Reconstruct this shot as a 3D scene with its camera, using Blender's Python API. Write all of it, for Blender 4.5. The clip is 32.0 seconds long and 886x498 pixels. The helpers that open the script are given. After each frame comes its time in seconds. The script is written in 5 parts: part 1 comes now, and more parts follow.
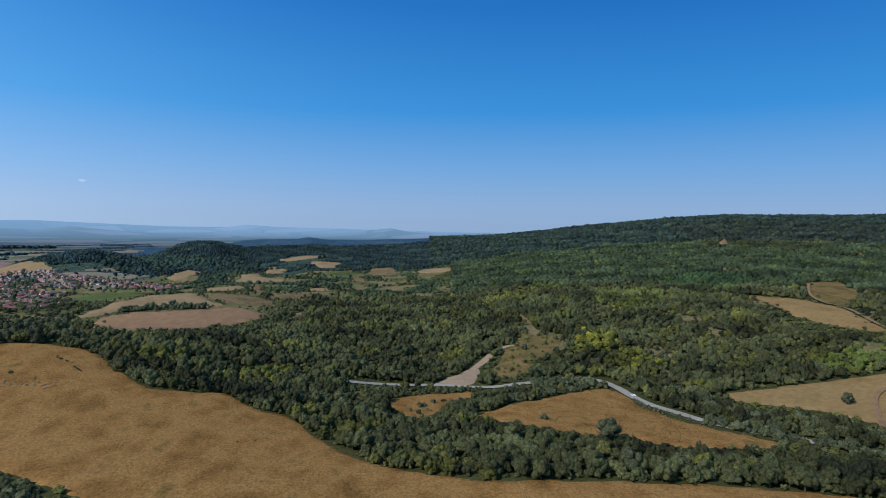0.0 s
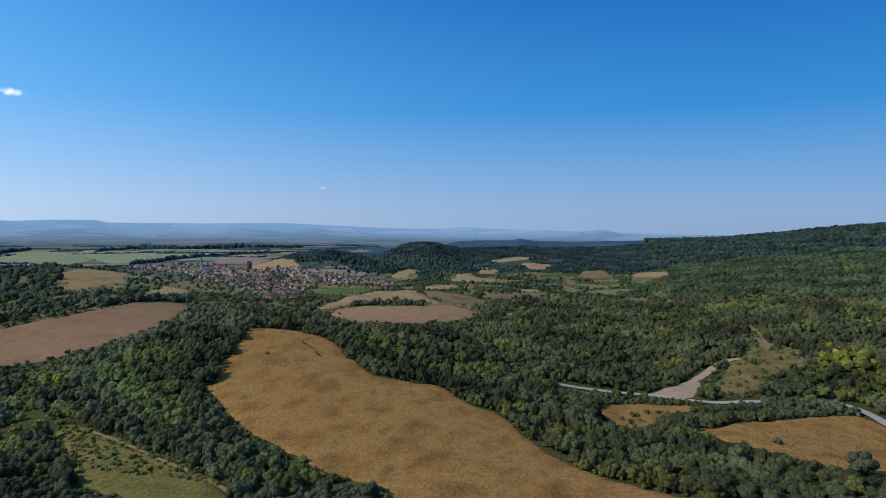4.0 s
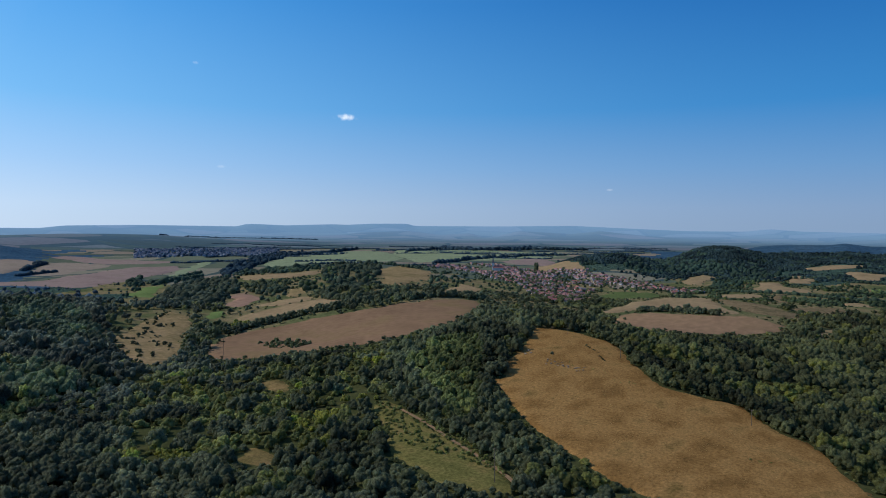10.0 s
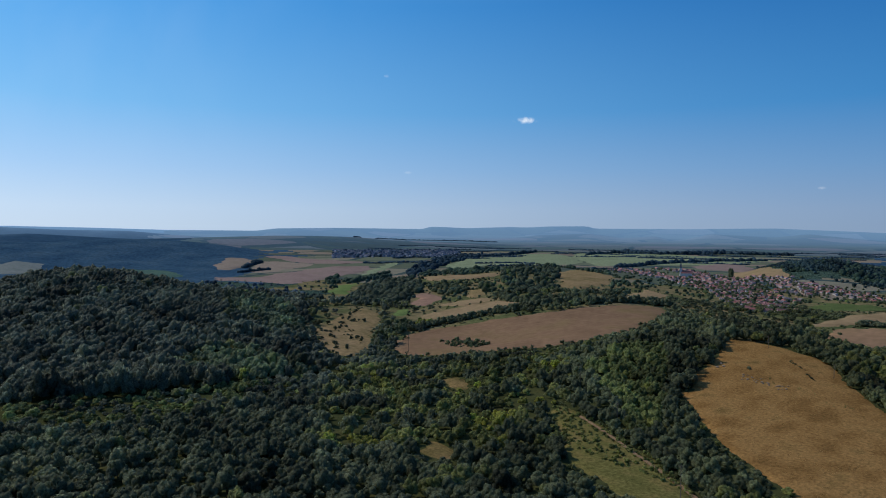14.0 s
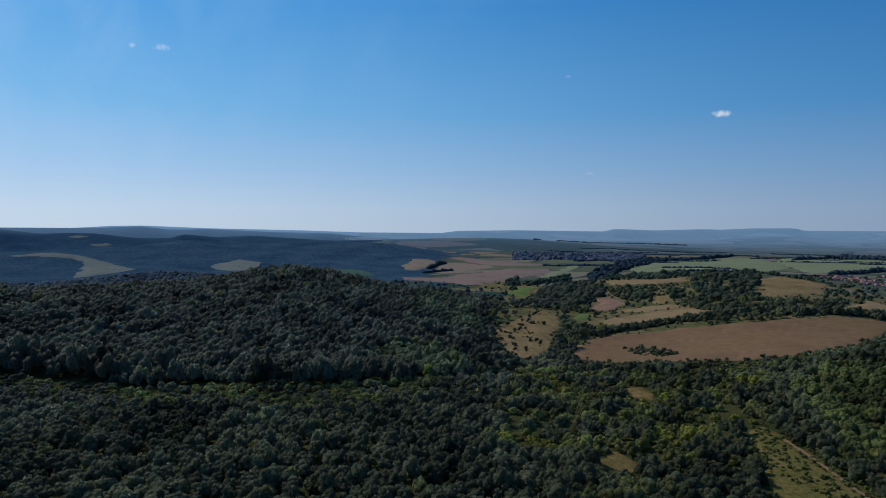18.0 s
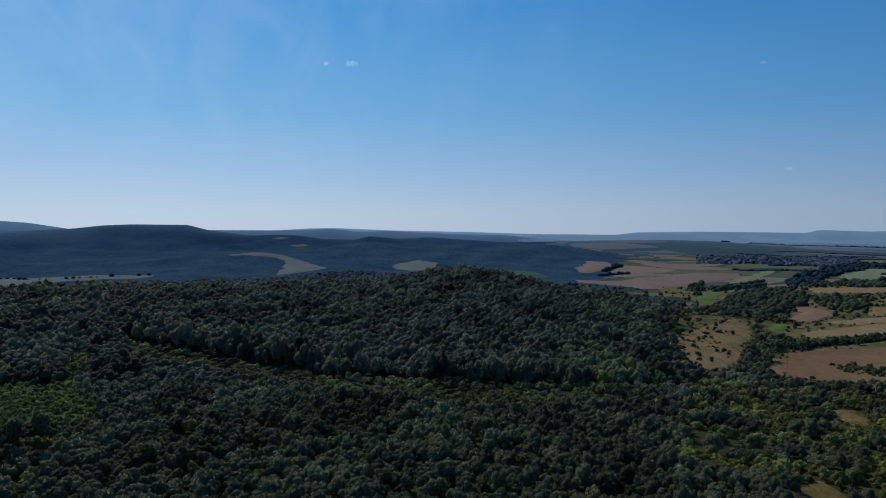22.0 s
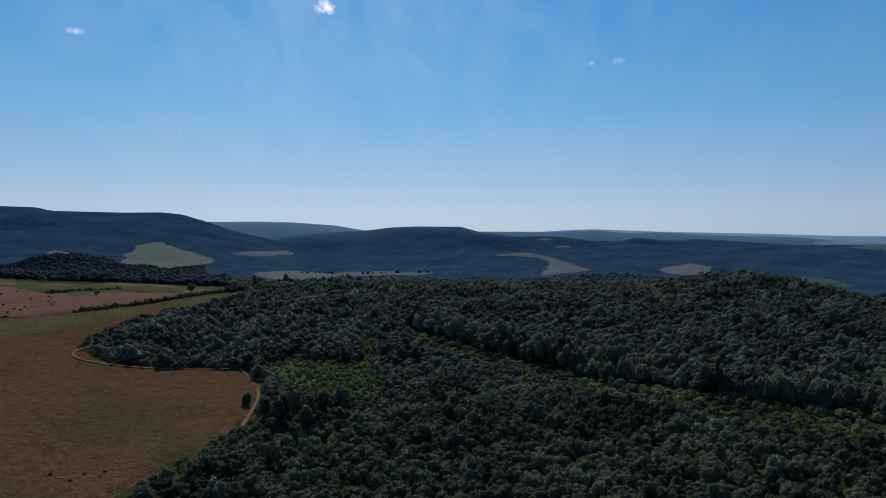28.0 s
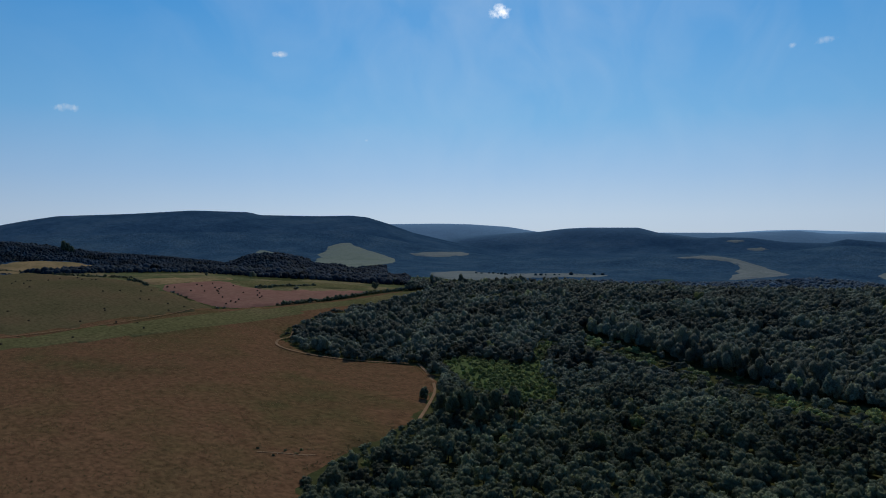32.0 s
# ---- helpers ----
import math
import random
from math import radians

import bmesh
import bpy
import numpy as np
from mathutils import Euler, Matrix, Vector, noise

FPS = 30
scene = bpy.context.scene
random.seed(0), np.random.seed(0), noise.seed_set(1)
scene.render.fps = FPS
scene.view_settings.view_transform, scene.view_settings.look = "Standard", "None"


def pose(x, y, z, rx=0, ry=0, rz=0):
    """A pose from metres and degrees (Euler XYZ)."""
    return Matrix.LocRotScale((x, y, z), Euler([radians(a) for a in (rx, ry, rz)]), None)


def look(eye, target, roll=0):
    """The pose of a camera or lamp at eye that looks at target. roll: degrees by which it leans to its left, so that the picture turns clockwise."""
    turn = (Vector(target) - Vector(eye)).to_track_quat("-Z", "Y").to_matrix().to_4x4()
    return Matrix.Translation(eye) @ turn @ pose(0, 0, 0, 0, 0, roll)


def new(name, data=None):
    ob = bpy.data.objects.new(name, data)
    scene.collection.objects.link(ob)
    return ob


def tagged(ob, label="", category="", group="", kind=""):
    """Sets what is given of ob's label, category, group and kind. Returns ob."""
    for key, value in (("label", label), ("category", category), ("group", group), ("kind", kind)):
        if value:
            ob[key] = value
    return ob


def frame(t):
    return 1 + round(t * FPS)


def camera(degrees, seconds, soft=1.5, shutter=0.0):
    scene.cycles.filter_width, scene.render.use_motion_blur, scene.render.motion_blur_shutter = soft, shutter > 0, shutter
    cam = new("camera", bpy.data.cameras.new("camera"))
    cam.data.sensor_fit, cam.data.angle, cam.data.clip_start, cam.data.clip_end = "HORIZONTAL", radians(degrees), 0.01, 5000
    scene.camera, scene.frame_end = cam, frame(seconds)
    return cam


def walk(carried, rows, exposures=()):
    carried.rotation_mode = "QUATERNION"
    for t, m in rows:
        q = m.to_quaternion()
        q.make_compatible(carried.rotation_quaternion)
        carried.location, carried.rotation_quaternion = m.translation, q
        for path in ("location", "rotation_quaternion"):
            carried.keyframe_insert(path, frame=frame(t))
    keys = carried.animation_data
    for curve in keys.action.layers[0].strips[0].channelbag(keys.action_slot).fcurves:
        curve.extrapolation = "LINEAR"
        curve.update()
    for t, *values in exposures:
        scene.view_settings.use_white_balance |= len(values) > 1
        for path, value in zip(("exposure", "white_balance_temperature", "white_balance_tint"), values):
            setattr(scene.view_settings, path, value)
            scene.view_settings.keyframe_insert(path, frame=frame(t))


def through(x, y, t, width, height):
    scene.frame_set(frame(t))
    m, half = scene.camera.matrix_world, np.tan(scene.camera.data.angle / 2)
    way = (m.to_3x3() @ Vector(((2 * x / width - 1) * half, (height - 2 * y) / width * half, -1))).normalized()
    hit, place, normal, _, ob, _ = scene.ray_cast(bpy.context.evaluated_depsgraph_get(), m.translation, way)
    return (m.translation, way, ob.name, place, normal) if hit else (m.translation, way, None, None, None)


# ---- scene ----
cam = camera(70.3, 32.0, soft=1.0)
# seconds, turn to the left, tilt, lean: the camera hangs in the air over the origin and pans
ROWS = (
    (0.0, -7.17, -2.23, -0.75),
    (0.5, -4.74, -2.24, -0.73),
    (1.0, -2.36, -2.25, -0.70),
    (1.5, 0.02, -2.26, -0.68),
    (2.0, 2.38, -2.27, -0.66),
    (2.5, 4.75, -2.28, -0.64),
    (3.0, 7.15, -2.29, -0.62),
    (3.5, 9.54, -2.29, -0.60),
    (5.5, 18.46, -2.31, -0.51),
    (6.0, 20.68, -2.31, -0.49),
    (6.5, 22.90, -2.31, -0.48),
    (7.0, 25.08, -2.31, -0.46),
    (7.5, 27.20, -2.31, -0.44),
    (8.0, 29.26, -2.31, -0.42),
    (8.5, 31.30, -2.29, -0.40),
    (9.0, 33.35, -2.28, -0.39),
    (9.5, 35.39, -2.26, -0.38),
    (10.0, 37.41, -2.25, -0.36),
    (10.5, 39.40, -2.23, -0.34),
    (11.0, 41.37, -2.22, -0.33),
    (11.5, 43.37, -2.20, -0.32),
    (12.0, 45.41, -2.18, -0.31),
    (12.5, 47.46, -2.16, -0.29),
    (13.0, 49.51, -2.14, -0.29),
    (13.5, 51.55, -2.12, -0.28),
    (14.0, 53.59, -2.09, -0.27),
    (14.5, 55.61, -2.07, -0.26),
    (16.5, 63.70, -1.99, -0.21),
    (17.0, 65.75, -1.97, -0.19),
    (17.5, 67.81, -1.95, -0.16),
    (18.0, 69.87, -1.93, -0.15),
    (18.5, 71.93, -1.91, -0.13),
    (19.0, 73.97, -1.89, -0.12),
    (19.5, 75.95, -1.87, -0.09),
    (20.0, 77.88, -1.85, -0.06),
    (20.5, 79.78, -1.83, -0.04),
    (21.0, 81.67, -1.82, -0.02),
    (21.5, 83.59, -1.80, -0.01),
    (22.0, 85.53, -1.79, 0.02),
    (22.5, 87.49, -1.77, 0.04),
    (23.0, 89.45, -1.76, 0.06),
    (23.5, 91.42, -1.75, 0.06),
    (24.0, 93.37, -1.75, 0.06),
    (24.5, 95.34, -1.74, 0.07),
    (25.0, 97.30, -1.73, 0.07),
    (25.5, 99.30, -1.72, 0.08),
    (27.5, 107.25, -1.66, 0.10),
    (28.0, 109.20, -1.64, 0.11),
    (28.5, 111.15, -1.64, 0.11),
    (29.0, 113.10, -1.63, 0.11),
    (29.5, 115.06, -1.61, 0.12),
    (30.0, 117.02, -1.59, 0.14),
    (30.5, 118.97, -1.56, 0.16),
    (31.0, 120.93, -1.53, 0.19),
    (31.5, 122.90, -1.51, 0.22),
    (32.0, 124.87, -1.47, 0.24),
)
# ---- the lie of the land ----
EYE = 120.0          # height of the camera over the datum, over the origin


def smooth_table(xs, ys, step, lo, hi, width):
    """A table of ys over xs, evened out over a width."""
    gx = np.arange(lo, hi + step, step)
    gy = np.interp(gx, xs, ys)
    n = max(1, int(width / step))
    k = np.hanning(2 * n + 3)[1:-1]
    k /= k.sum()
    return gx, np.convolve(np.pad(gy, n, mode="edge"), k, mode="valid")


# height of the open country against the distance from the middle
LAND = smooth_table((0, 250, 430, 650, 1000, 1900, 2500, 3200, 4100, 4800, 5200), (19, 19, 12, 6, 3, 0, -3, 6, 30, 58, 60), 10, 0, 5200, 120)
# the long wooded ridge and its saddle: height against bearing
RIDGE = smooth_table((-180, -75, -55, -42, -31, -25, -20, -16, -11, -8, -4, 0, 180),
                     (0, 60, 150, 158, 160, 138, 118, 98, 76, 62, 30, 0, 0), 0.5, -180, 180, 1.5)
# the ranges behind: distance, spread to the front and to the back, bearings, heights of the crest
RANGES = [(far, front, back, smooth_table((bearings[0] - 3.5, *bearings, bearings[-1] + (14 if bearings[-1] > 159 else 3.5)), (-90, *crest, -90), 0.1, -180, 180, 0.3)) for far, front, back, bearings, crest in (
    (4760, 130, 200, (-14.7, -5.9, 2.2, 7.6, 10.0, 11.8, 16.3, 25.9, 32.5, 40.0, 40.7, 43.9, 46.0, 47.6, 51.4, 53.5, 54.3, 55.1, 55.3, 63.4, 68.5, 70.1, 77.1, 82.4, 90.1, 95.4, 97.7, 100.9, 104.4),
     (50, 66, 79, 86, 100, 82, 82, 114, 106, 106, 123, 121, 112, 115, 105, 112, 114, 111, 96, 103, 97, 80, 84, 98, 112, 130, 127, 110, 100)),     # far pale mountains
    (4380, 150, 150, (-16.2, -14.4, -11.1, -7.5, -4.1, -2.4, 1.2, 4.2, 10.9, 19.9, 23.4, 25.9, 30.6, 33.5, 34.9, 37.7, 39.6, 40.7, 42.6, 45.2, 46.6, 50.0, 52.3),
     (38, 60, 68, 52, 65, 90, 56, 38, 15, 53, 81, 60, 76, 24, 59, 46, 65, 72, 67, 59, 46, 31, 19)),     # blue hills beyond the plain
    (3600, 220, 160, (37.7, 42.7, 47.7, 54.6, 58.5, 61.8, 65.3, 68.5, 82.5, 84.7),
     (-22, 0, 16, 29, 41, 56, 62, 63, 41, 23)),     # long rim of the plain
    (4250, 170, 150, (70.1, 73.1, 77.1, 80.1, 84.8, 87.9, 90.5, 92.0, 93.4, 95.6, 98.4, 100.9, 106.0, 109.0, 113.9),
     (7, 38, 60, 82, 89, 100, 110, 106, 106, 125, 115, 114, 116, 102, 70)),     # blue ridge
    (3720, 160, 150, (72.1, 77.1, 81.0, 87.0, 89.7, 92.2, 93.4, 96.2, 98.8, 100.9, 108.6, 112.4),
     (8, 35, 48, 74, 65, 81, 60, 64, 87, 90, 63, 30)),     # lower blue ridge
    (2780, 300, 230, (65.9, 68.0, 70.1, 72.1, 75.1, 77.1, 80.1, 81.5, 85.7, 89.2, 91.4, 92.8, 96.2, 98.8, 100.9, 107.7),
     (-28, -11, 11, 31, 49, 56, 66, 64, 53, 56, 66, 66, 46, 37, 26, -8)),     # dark ridge
    (2350, 190, 150, (92.5, 93.6, 96.7, 99.7, 101.8, 104.8, 110.1, 116.9, 121.1),
     (-45, -34, -9, 30, 41, 40, 24, 14, 7)),     # slope of the curved field
    (3950, 260, 200, (97.9, 100.4, 103.0, 106.0, 107.6, 111.9, 113.9, 115.9, 118.9, 124.0),
     (57, 73, 89, 116, 147, 149, 143, 126, 113, 75)),     # round blue hill
    (4350, 170, 200, (111.4, 113.9, 115.9, 118.9, 122.5, 125.1, 129.7, 134.2, 139.2),
     (68, 87, 119, 159, 179, 184, 182, 152, 115)),     # back ridge
    (3700, 620, 300, (121.0, 124.1, 127.6, 129.7, 131.7, 133.2, 136.2, 141.1, 142.0, 146.6, 151.3, 156.4, 158.6, 160.0),
     (28, 68, 122, 172, 212, 222, 219, 224, 240, 247, 226, 211, 185, 165)),     # long massif
    (2350, 240, 300, (-18.2, -14.7, -12.1, -7.0, -2.9, 3.2, 4.9, 5.7, 8.6, 10.5, 11.8, 13.2),
     (69, 86, 76, 66, 62, 60, 67, 59, 58, 52, 41, 16)),     # flat dark ridge
    (2020, 170, 150, (9.0, 10.9, 11.8, 12.5, 14.3, 15.4, 16.7, 18.0, 18.9),
     (21, 42, 49, 58, 59, 51, 31, 10, -3)),     # wooded cone
    (1750, 130, 130, (17.9, 18.9, 20.4, 21.8, 23.3, 24.8, 26.6, 27.9),
     (6, 19, 32, 43, 41, 36, 19, 3)),     # low wooded hill
    (1800, 170, 120, (-16.2, -12.1, -8.0, -2.9, 1.2, 5.2, 8.1, 10.5, 12.3),
     (21, 25, 24, 26, 30, 29, 20, 7, -7)),     # rolling fields
    (1950, 200, 150, (143.0, 144.8, 148.4, 152.6, 155.3, 157.9, 160.0),
     (20, 35, 53, 64, 76, 90, 97)),     # wooded shoulder
    (1700, 170, 150, (128.2, 129.2, 132.3, 136.3, 138.7, 140.6, 142.1, 143.9, 145.3),
     (-1, 7, 20, 41, 57, 64, 59, 39, 26)),     # wooded knoll
)]
# mounds and hollows: bearing, distance, spread in bearing, spread in distance, rise, squareness
MOUNDS = (
    (29, 545, 11, 120, 24, 2),      # the grass spur
    (15, 860, 9, 130, 22, 2),       # the round field
    (40.5, 850, 7, 130, 25, 2),      # the brown field
    (57, 700, 8, 260, -11, 2),      # hollow at its foot
    (97, 880, 26, 210, 32, 4),      # dark wooded hill
    (83, 870, 4.5, 150, 26, 2),     # its knob
    (154, 1050, 19, 380, 62, 2),    # the stubble upland
    (-22, 480, 24, 130, -18, 4),    # the road's valley
    (46, 1300, 7, 180, 26, 2),      # copse hill over the brown field
    (93, 1320, 5, 130, 25, 2),      # wooded hill behind the dark one
    (75, 1750, 14, 420, -14, 2),
    (52, 2150, 12, 260, 10, 2),
    (27, 1320, 10, 280, -8, 2),
)


def height(x, y):
    x, y = np.asarray(x, float), np.asarray(y, float)
    r, a = np.hypot(x, y), np.degrees(np.arctan2(-x, y))
    z = np.interp(r, *LAND)
    u = np.abs((r - 2350) / np.where(r < 2350, np.interp(a, (-14, -2), (800, 430)), 600))
    z = z + np.interp(a, *RIDGE) * np.exp(-0.5 * u ** 2)
    for bearing, far, wide, deep, rise, square in MOUNDS:
        d = ((a - bearing + 180) % 360 - 180) / wide
        e = (r - far) / deep
        z = z + rise * np.exp(-0.5 * np.abs(d) ** square) * np.exp(-0.5 * np.abs(e) ** 2)
    w = np.clip((r - 2300) / 500, 0, 1) * np.clip((a - 82) / 8, 0, 1) * np.clip((3300 - r) / 400, 0, 1)       # gullies in the far hills
    z = z + w * (6 * np.sin(x / 118 + 1.7 * np.sin(y / 210)) * np.sin(y / 134 + 1.1 * np.sin(x / 170)) + 3 * np.sin(x / 53 + y / 71) * np.sin(y / 47 - x / 90))
    for far, front, back, table in RANGES:
        d = (r - far) / np.where(r < far, front, back)
        low = np.minimum(z, np.interp(a, *table))
        z = np.maximum(z, low + (np.interp(a, *table) - low) * np.exp(-0.5 * d * d))
    w = np.clip((r - 150) / 500, 0, 1) * np.clip((3600 - r) / 800, 0, 1)
    z = z + w * (2.2 * np.sin(x / 97 + 1.3 * np.sin(y / 133)) * np.sin(y / 118 + 0.7) + 1.0 * np.sin(x / 41 + y / 57) * np.sin(y / 37 - x / 83))
    return z


def soft_noise(x, y, size, seed):
    """Slow waves between about -1 and 1 over the plan."""
    rng = np.random.default_rng(seed)
    z = 0
    for _ in range(7):
        a, k, p = rng.uniform(0, 2 * math.pi), rng.uniform(0.6, 1.9) / size, rng.uniform(0, 6.28)
        z = z + np.sin((x * math.cos(a) + y * math.sin(a)) * k * 6.28 + p)
    return z / 3.2


walk(cam, [(t, pose(0, 0, EYE, 90 + tilt, lean, turn)) for t, turn, tilt, lean in ROWS],
     exposures=((0, 0.05), (6, -0.05), (9, -0.2), (14, -0.43), (19, -0.73), (25, -0.84), (32, -0.84)))

# ---- sky and sun ----
CLOUDS = (
    (46.2, 9.4, 1.75, 0.52, 0.95),
    (22.6, 3.1, 0.8, 0.24, 0.3),
    (155.6, 9.8, 1.8, 0.6, 0.95),
    (139.3, 15.3, 1.35, 0.48, 0.95),
    (119.7, 19.1, 1.75, 1.34, 1.5),
    (93.8, 14.5, 1.7, 0.5, 0.45),
    (96.0, 14.4, 0.6, 0.4, 0.5),
    (131.7, 8.3, 0.45, 0.24, 0.4),
    (56.8, 4.8, 0.72, 0.26, 0.2),
    (58.7, 13.2, 0.6, 0.26, 0.25),
)
SUN_BEARING, SUN_HEIGHT = 119.0, 40.0       # degrees: to the left of north, over the horizon
world = bpy.data.worlds.new("sky")
scene.world = world
world.use_nodes = True
wn, wl = world.node_tree.nodes, world.node_tree.links
sky = wn.new("ShaderNodeTexSky")
sky.sky_type, sky.sun_disc = "NISHITA", False
sky.sun_elevation, sky.sun_rotation = radians(SUN_HEIGHT), radians(-SUN_BEARING)
sky.altitude, sky.air_density, sky.dust_density, sky.ozone_density = 300, 1.0, 0.6, 2.5


def math_node(op, a, b=None, c=None, clamp=False):
    node = wn.new("ShaderNodeMath")
    node.operation, node.use_clamp = op, clamp
    for socket, v in zip(node.inputs, (a, b, c)):
        if v is not None:
            if isinstance(v, (int, float)):
                socket.default_value = v
            else:
                wl.new(v, socket)
    return node.outputs[0]


def dot(v, axis):
    node = wn.new("ShaderNodeVectorMath")
    node.operation = "DOT_PRODUCT"
    wl.new(v, node.inputs[0])
    node.inputs[1].default_value = axis
    return node.outputs["Value"]


def mixed(fac, a, b):
    node = wn.new("ShaderNodeMix")
    node.data_type = "RGBA"
    for socket, v in zip((node.inputs[0], node.inputs[6], node.inputs[7]), (fac, a, b)):
        if isinstance(v, (tuple, float, int)):
            socket.default_value = v
        else:
            wl.new(v, socket)
    return node.outputs[2]


def bearing(a, h=0.0):
    a, h = radians(a), radians(h)
    return (-math.sin(a) * math.cos(h), math.cos(a) * math.cos(h), math.sin(h))


way_up = wn.new("ShaderNodeTexCoord").outputs["Generated"]
rise = dot(way_up, (0, 0, 1))


def gradient(stops):
    """Clear-sky colour against the sine of the height over the horizon."""
    ramp = wn.new("ShaderNodeValToRGB")
    el = ramp.color_ramp.elements
    while len(el) < len(stops):
        el.new(0.5)
    for e, (h, c) in zip(el, stops):
        e.position, e.color = math.sin(radians(h)), (*c, 1)
    wl.new(rise, ramp.inputs[0])
    return ramp.outputs[0]


# away from the sun, and towards it
AWAY = gradient(((0, (0.182, 0.292, 0.475)), (1.5, (0.172, 0.290, 0.495)), (5, (0.102, 0.264, 0.530)), (10, (0.016, 0.193, 0.515)), (19, (0.003, 0.110, 0.394)), (34, (0.030, 0.120, 0.370)), (90, (0.060, 0.150, 0.350))))
TOWARDS = gradient(((0, (0.66, 0.83, 1.03)), (1.5, (0.64, 0.83, 1.06)), (5, (0.45, 0.72, 1.07)), (10, (0.25, 0.62, 1.06)), (19, (0.10, 0.47, 1.03)), (34, (0.240, 0.500, 0.930)), (90, (0.110, 0.250, 0.520))))
flat_sun = dot(way_up, bearing(SUN_BEARING))
side = math_node("POWER", math_node("MULTIPLY_ADD", flat_sun, 0.5, 0.5, clamp=True), 2.3)
clear = mixed(side, AWAY, TOWARDS)
halo = math_node("POWER", math_node("MAXIMUM", dot(way_up, bearing(SUN_BEARING, SUN_HEIGHT)), 0.0), 30)
clear = mixed(math_node("MULTIPLY", halo, 0.62), clear, (0.75, 0.9, 1.0, 1))
# a thin veil of ice cloud about the sun
streak, bend = wn.new("ShaderNodeTexNoise"), wn.new("ShaderNodeMapping")
bend.inputs["Rotation"].default_value, bend.inputs["Scale"].default_value = (0.5, 0.3, 0.4), (2.2, 7, 5)
wl.new(way_up, bend.inputs["Vector"])
wl.new(bend.outputs[0], streak.inputs["Vector"])
streak.inputs["Scale"].default_value, streak.inputs["Detail"].default_value, streak.inputs["Distortion"].default_value = 1.6, 5, 0.6
veil = math_node("MULTIPLY_ADD", streak.outputs["Fac"], 2.4, -0.95, clamp=True)
close = math_node("POWER", math_node("MAXIMUM", dot(way_up, bearing(SUN_BEARING, SUN_HEIGHT)), 0.0), 7)
clear = mixed(math_node("MULTIPLY", math_node("MULTIPLY", veil, close), 0.4), clear, (0.85, 0.97, 1.1, 1))
# small fair-weather clouds: bearing, height, half width, half height, whiteness
puff = wn.new("ShaderNodeTexNoise")
puff.inputs["Scale"].default_value, puff.inputs["Detail"].default_value, puff.inputs["Roughness"].default_value = 75, 6, 0.7
wl.new(way_up, puff.inputs["Vector"])
wisp = math_node("MULTIPLY_ADD", puff.outputs["Fac"], 3.0, -1.15, clamp=True)
for a, h, wide, high, white in CLOUDS:
    u = math_node("DIVIDE", dot(way_up, bearing(a + 90)), radians(wide * 0.72))
    v = math_node("DIVIDE", dot(way_up, bearing(a, h + 90)), radians(high * 0.8))
    e = math_node("ADD", math_node("MULTIPLY", u, u), math_node("MULTIPLY", v, v))
    front = math_node("GREATER_THAN", dot(way_up, bearing(a, h)), 0.0)
    near = math_node("MULTIPLY", math_node("SUBTRACT", 1.0, e, clamp=True), front)
    body = math_node("MULTIPLY", math_node("MULTIPLY_ADD", near, 1.1, math_node("SUBTRACT", wisp, 0.9), clamp=True), white * 0.7)
    clear = mixed(math_node("MULTIPLY", body, near, clamp=True), clear, (1.25, 1.25, 1.25, 1) if white <= 1 else (1.8, 1.8, 1.8, 1))
blend = wn.new("ShaderNodeVectorMath")
blend.operation = "SCALE"
blend.inputs["Scale"].default_value = 12.0
wl.new(clear, blend.inputs[0])
total = wn.new("ShaderNodeVectorMath")
total.operation = "MULTIPLY_ADD"
wl.new(sky.outputs[0], total.inputs[0])
total.inputs[1].default_value = (0.08, 0.08, 0.08)
wl.new(blend.outputs[0], total.inputs[2])
wl.new(total.outputs[0], wn["Background"].inputs[0])
wn["Background"].inputs[1].default_value = 0.1
sun = new("sun", bpy.data.lights.new("sun", "SUN"))
sun.data.energy, sun.data.angle, sun.data.color = 3.5, radians(0.53), (1.0, 0.94, 0.84)
_b, _h = radians(SUN_BEARING), radians(SUN_HEIGHT)
sun.matrix_world = look((0, 0, 300), (0 + 300 * math.sin(_b) * math.cos(_h), 0 - 300 * math.cos(_b) * math.cos(_h), 300 - 300 * math.sin(_h)))

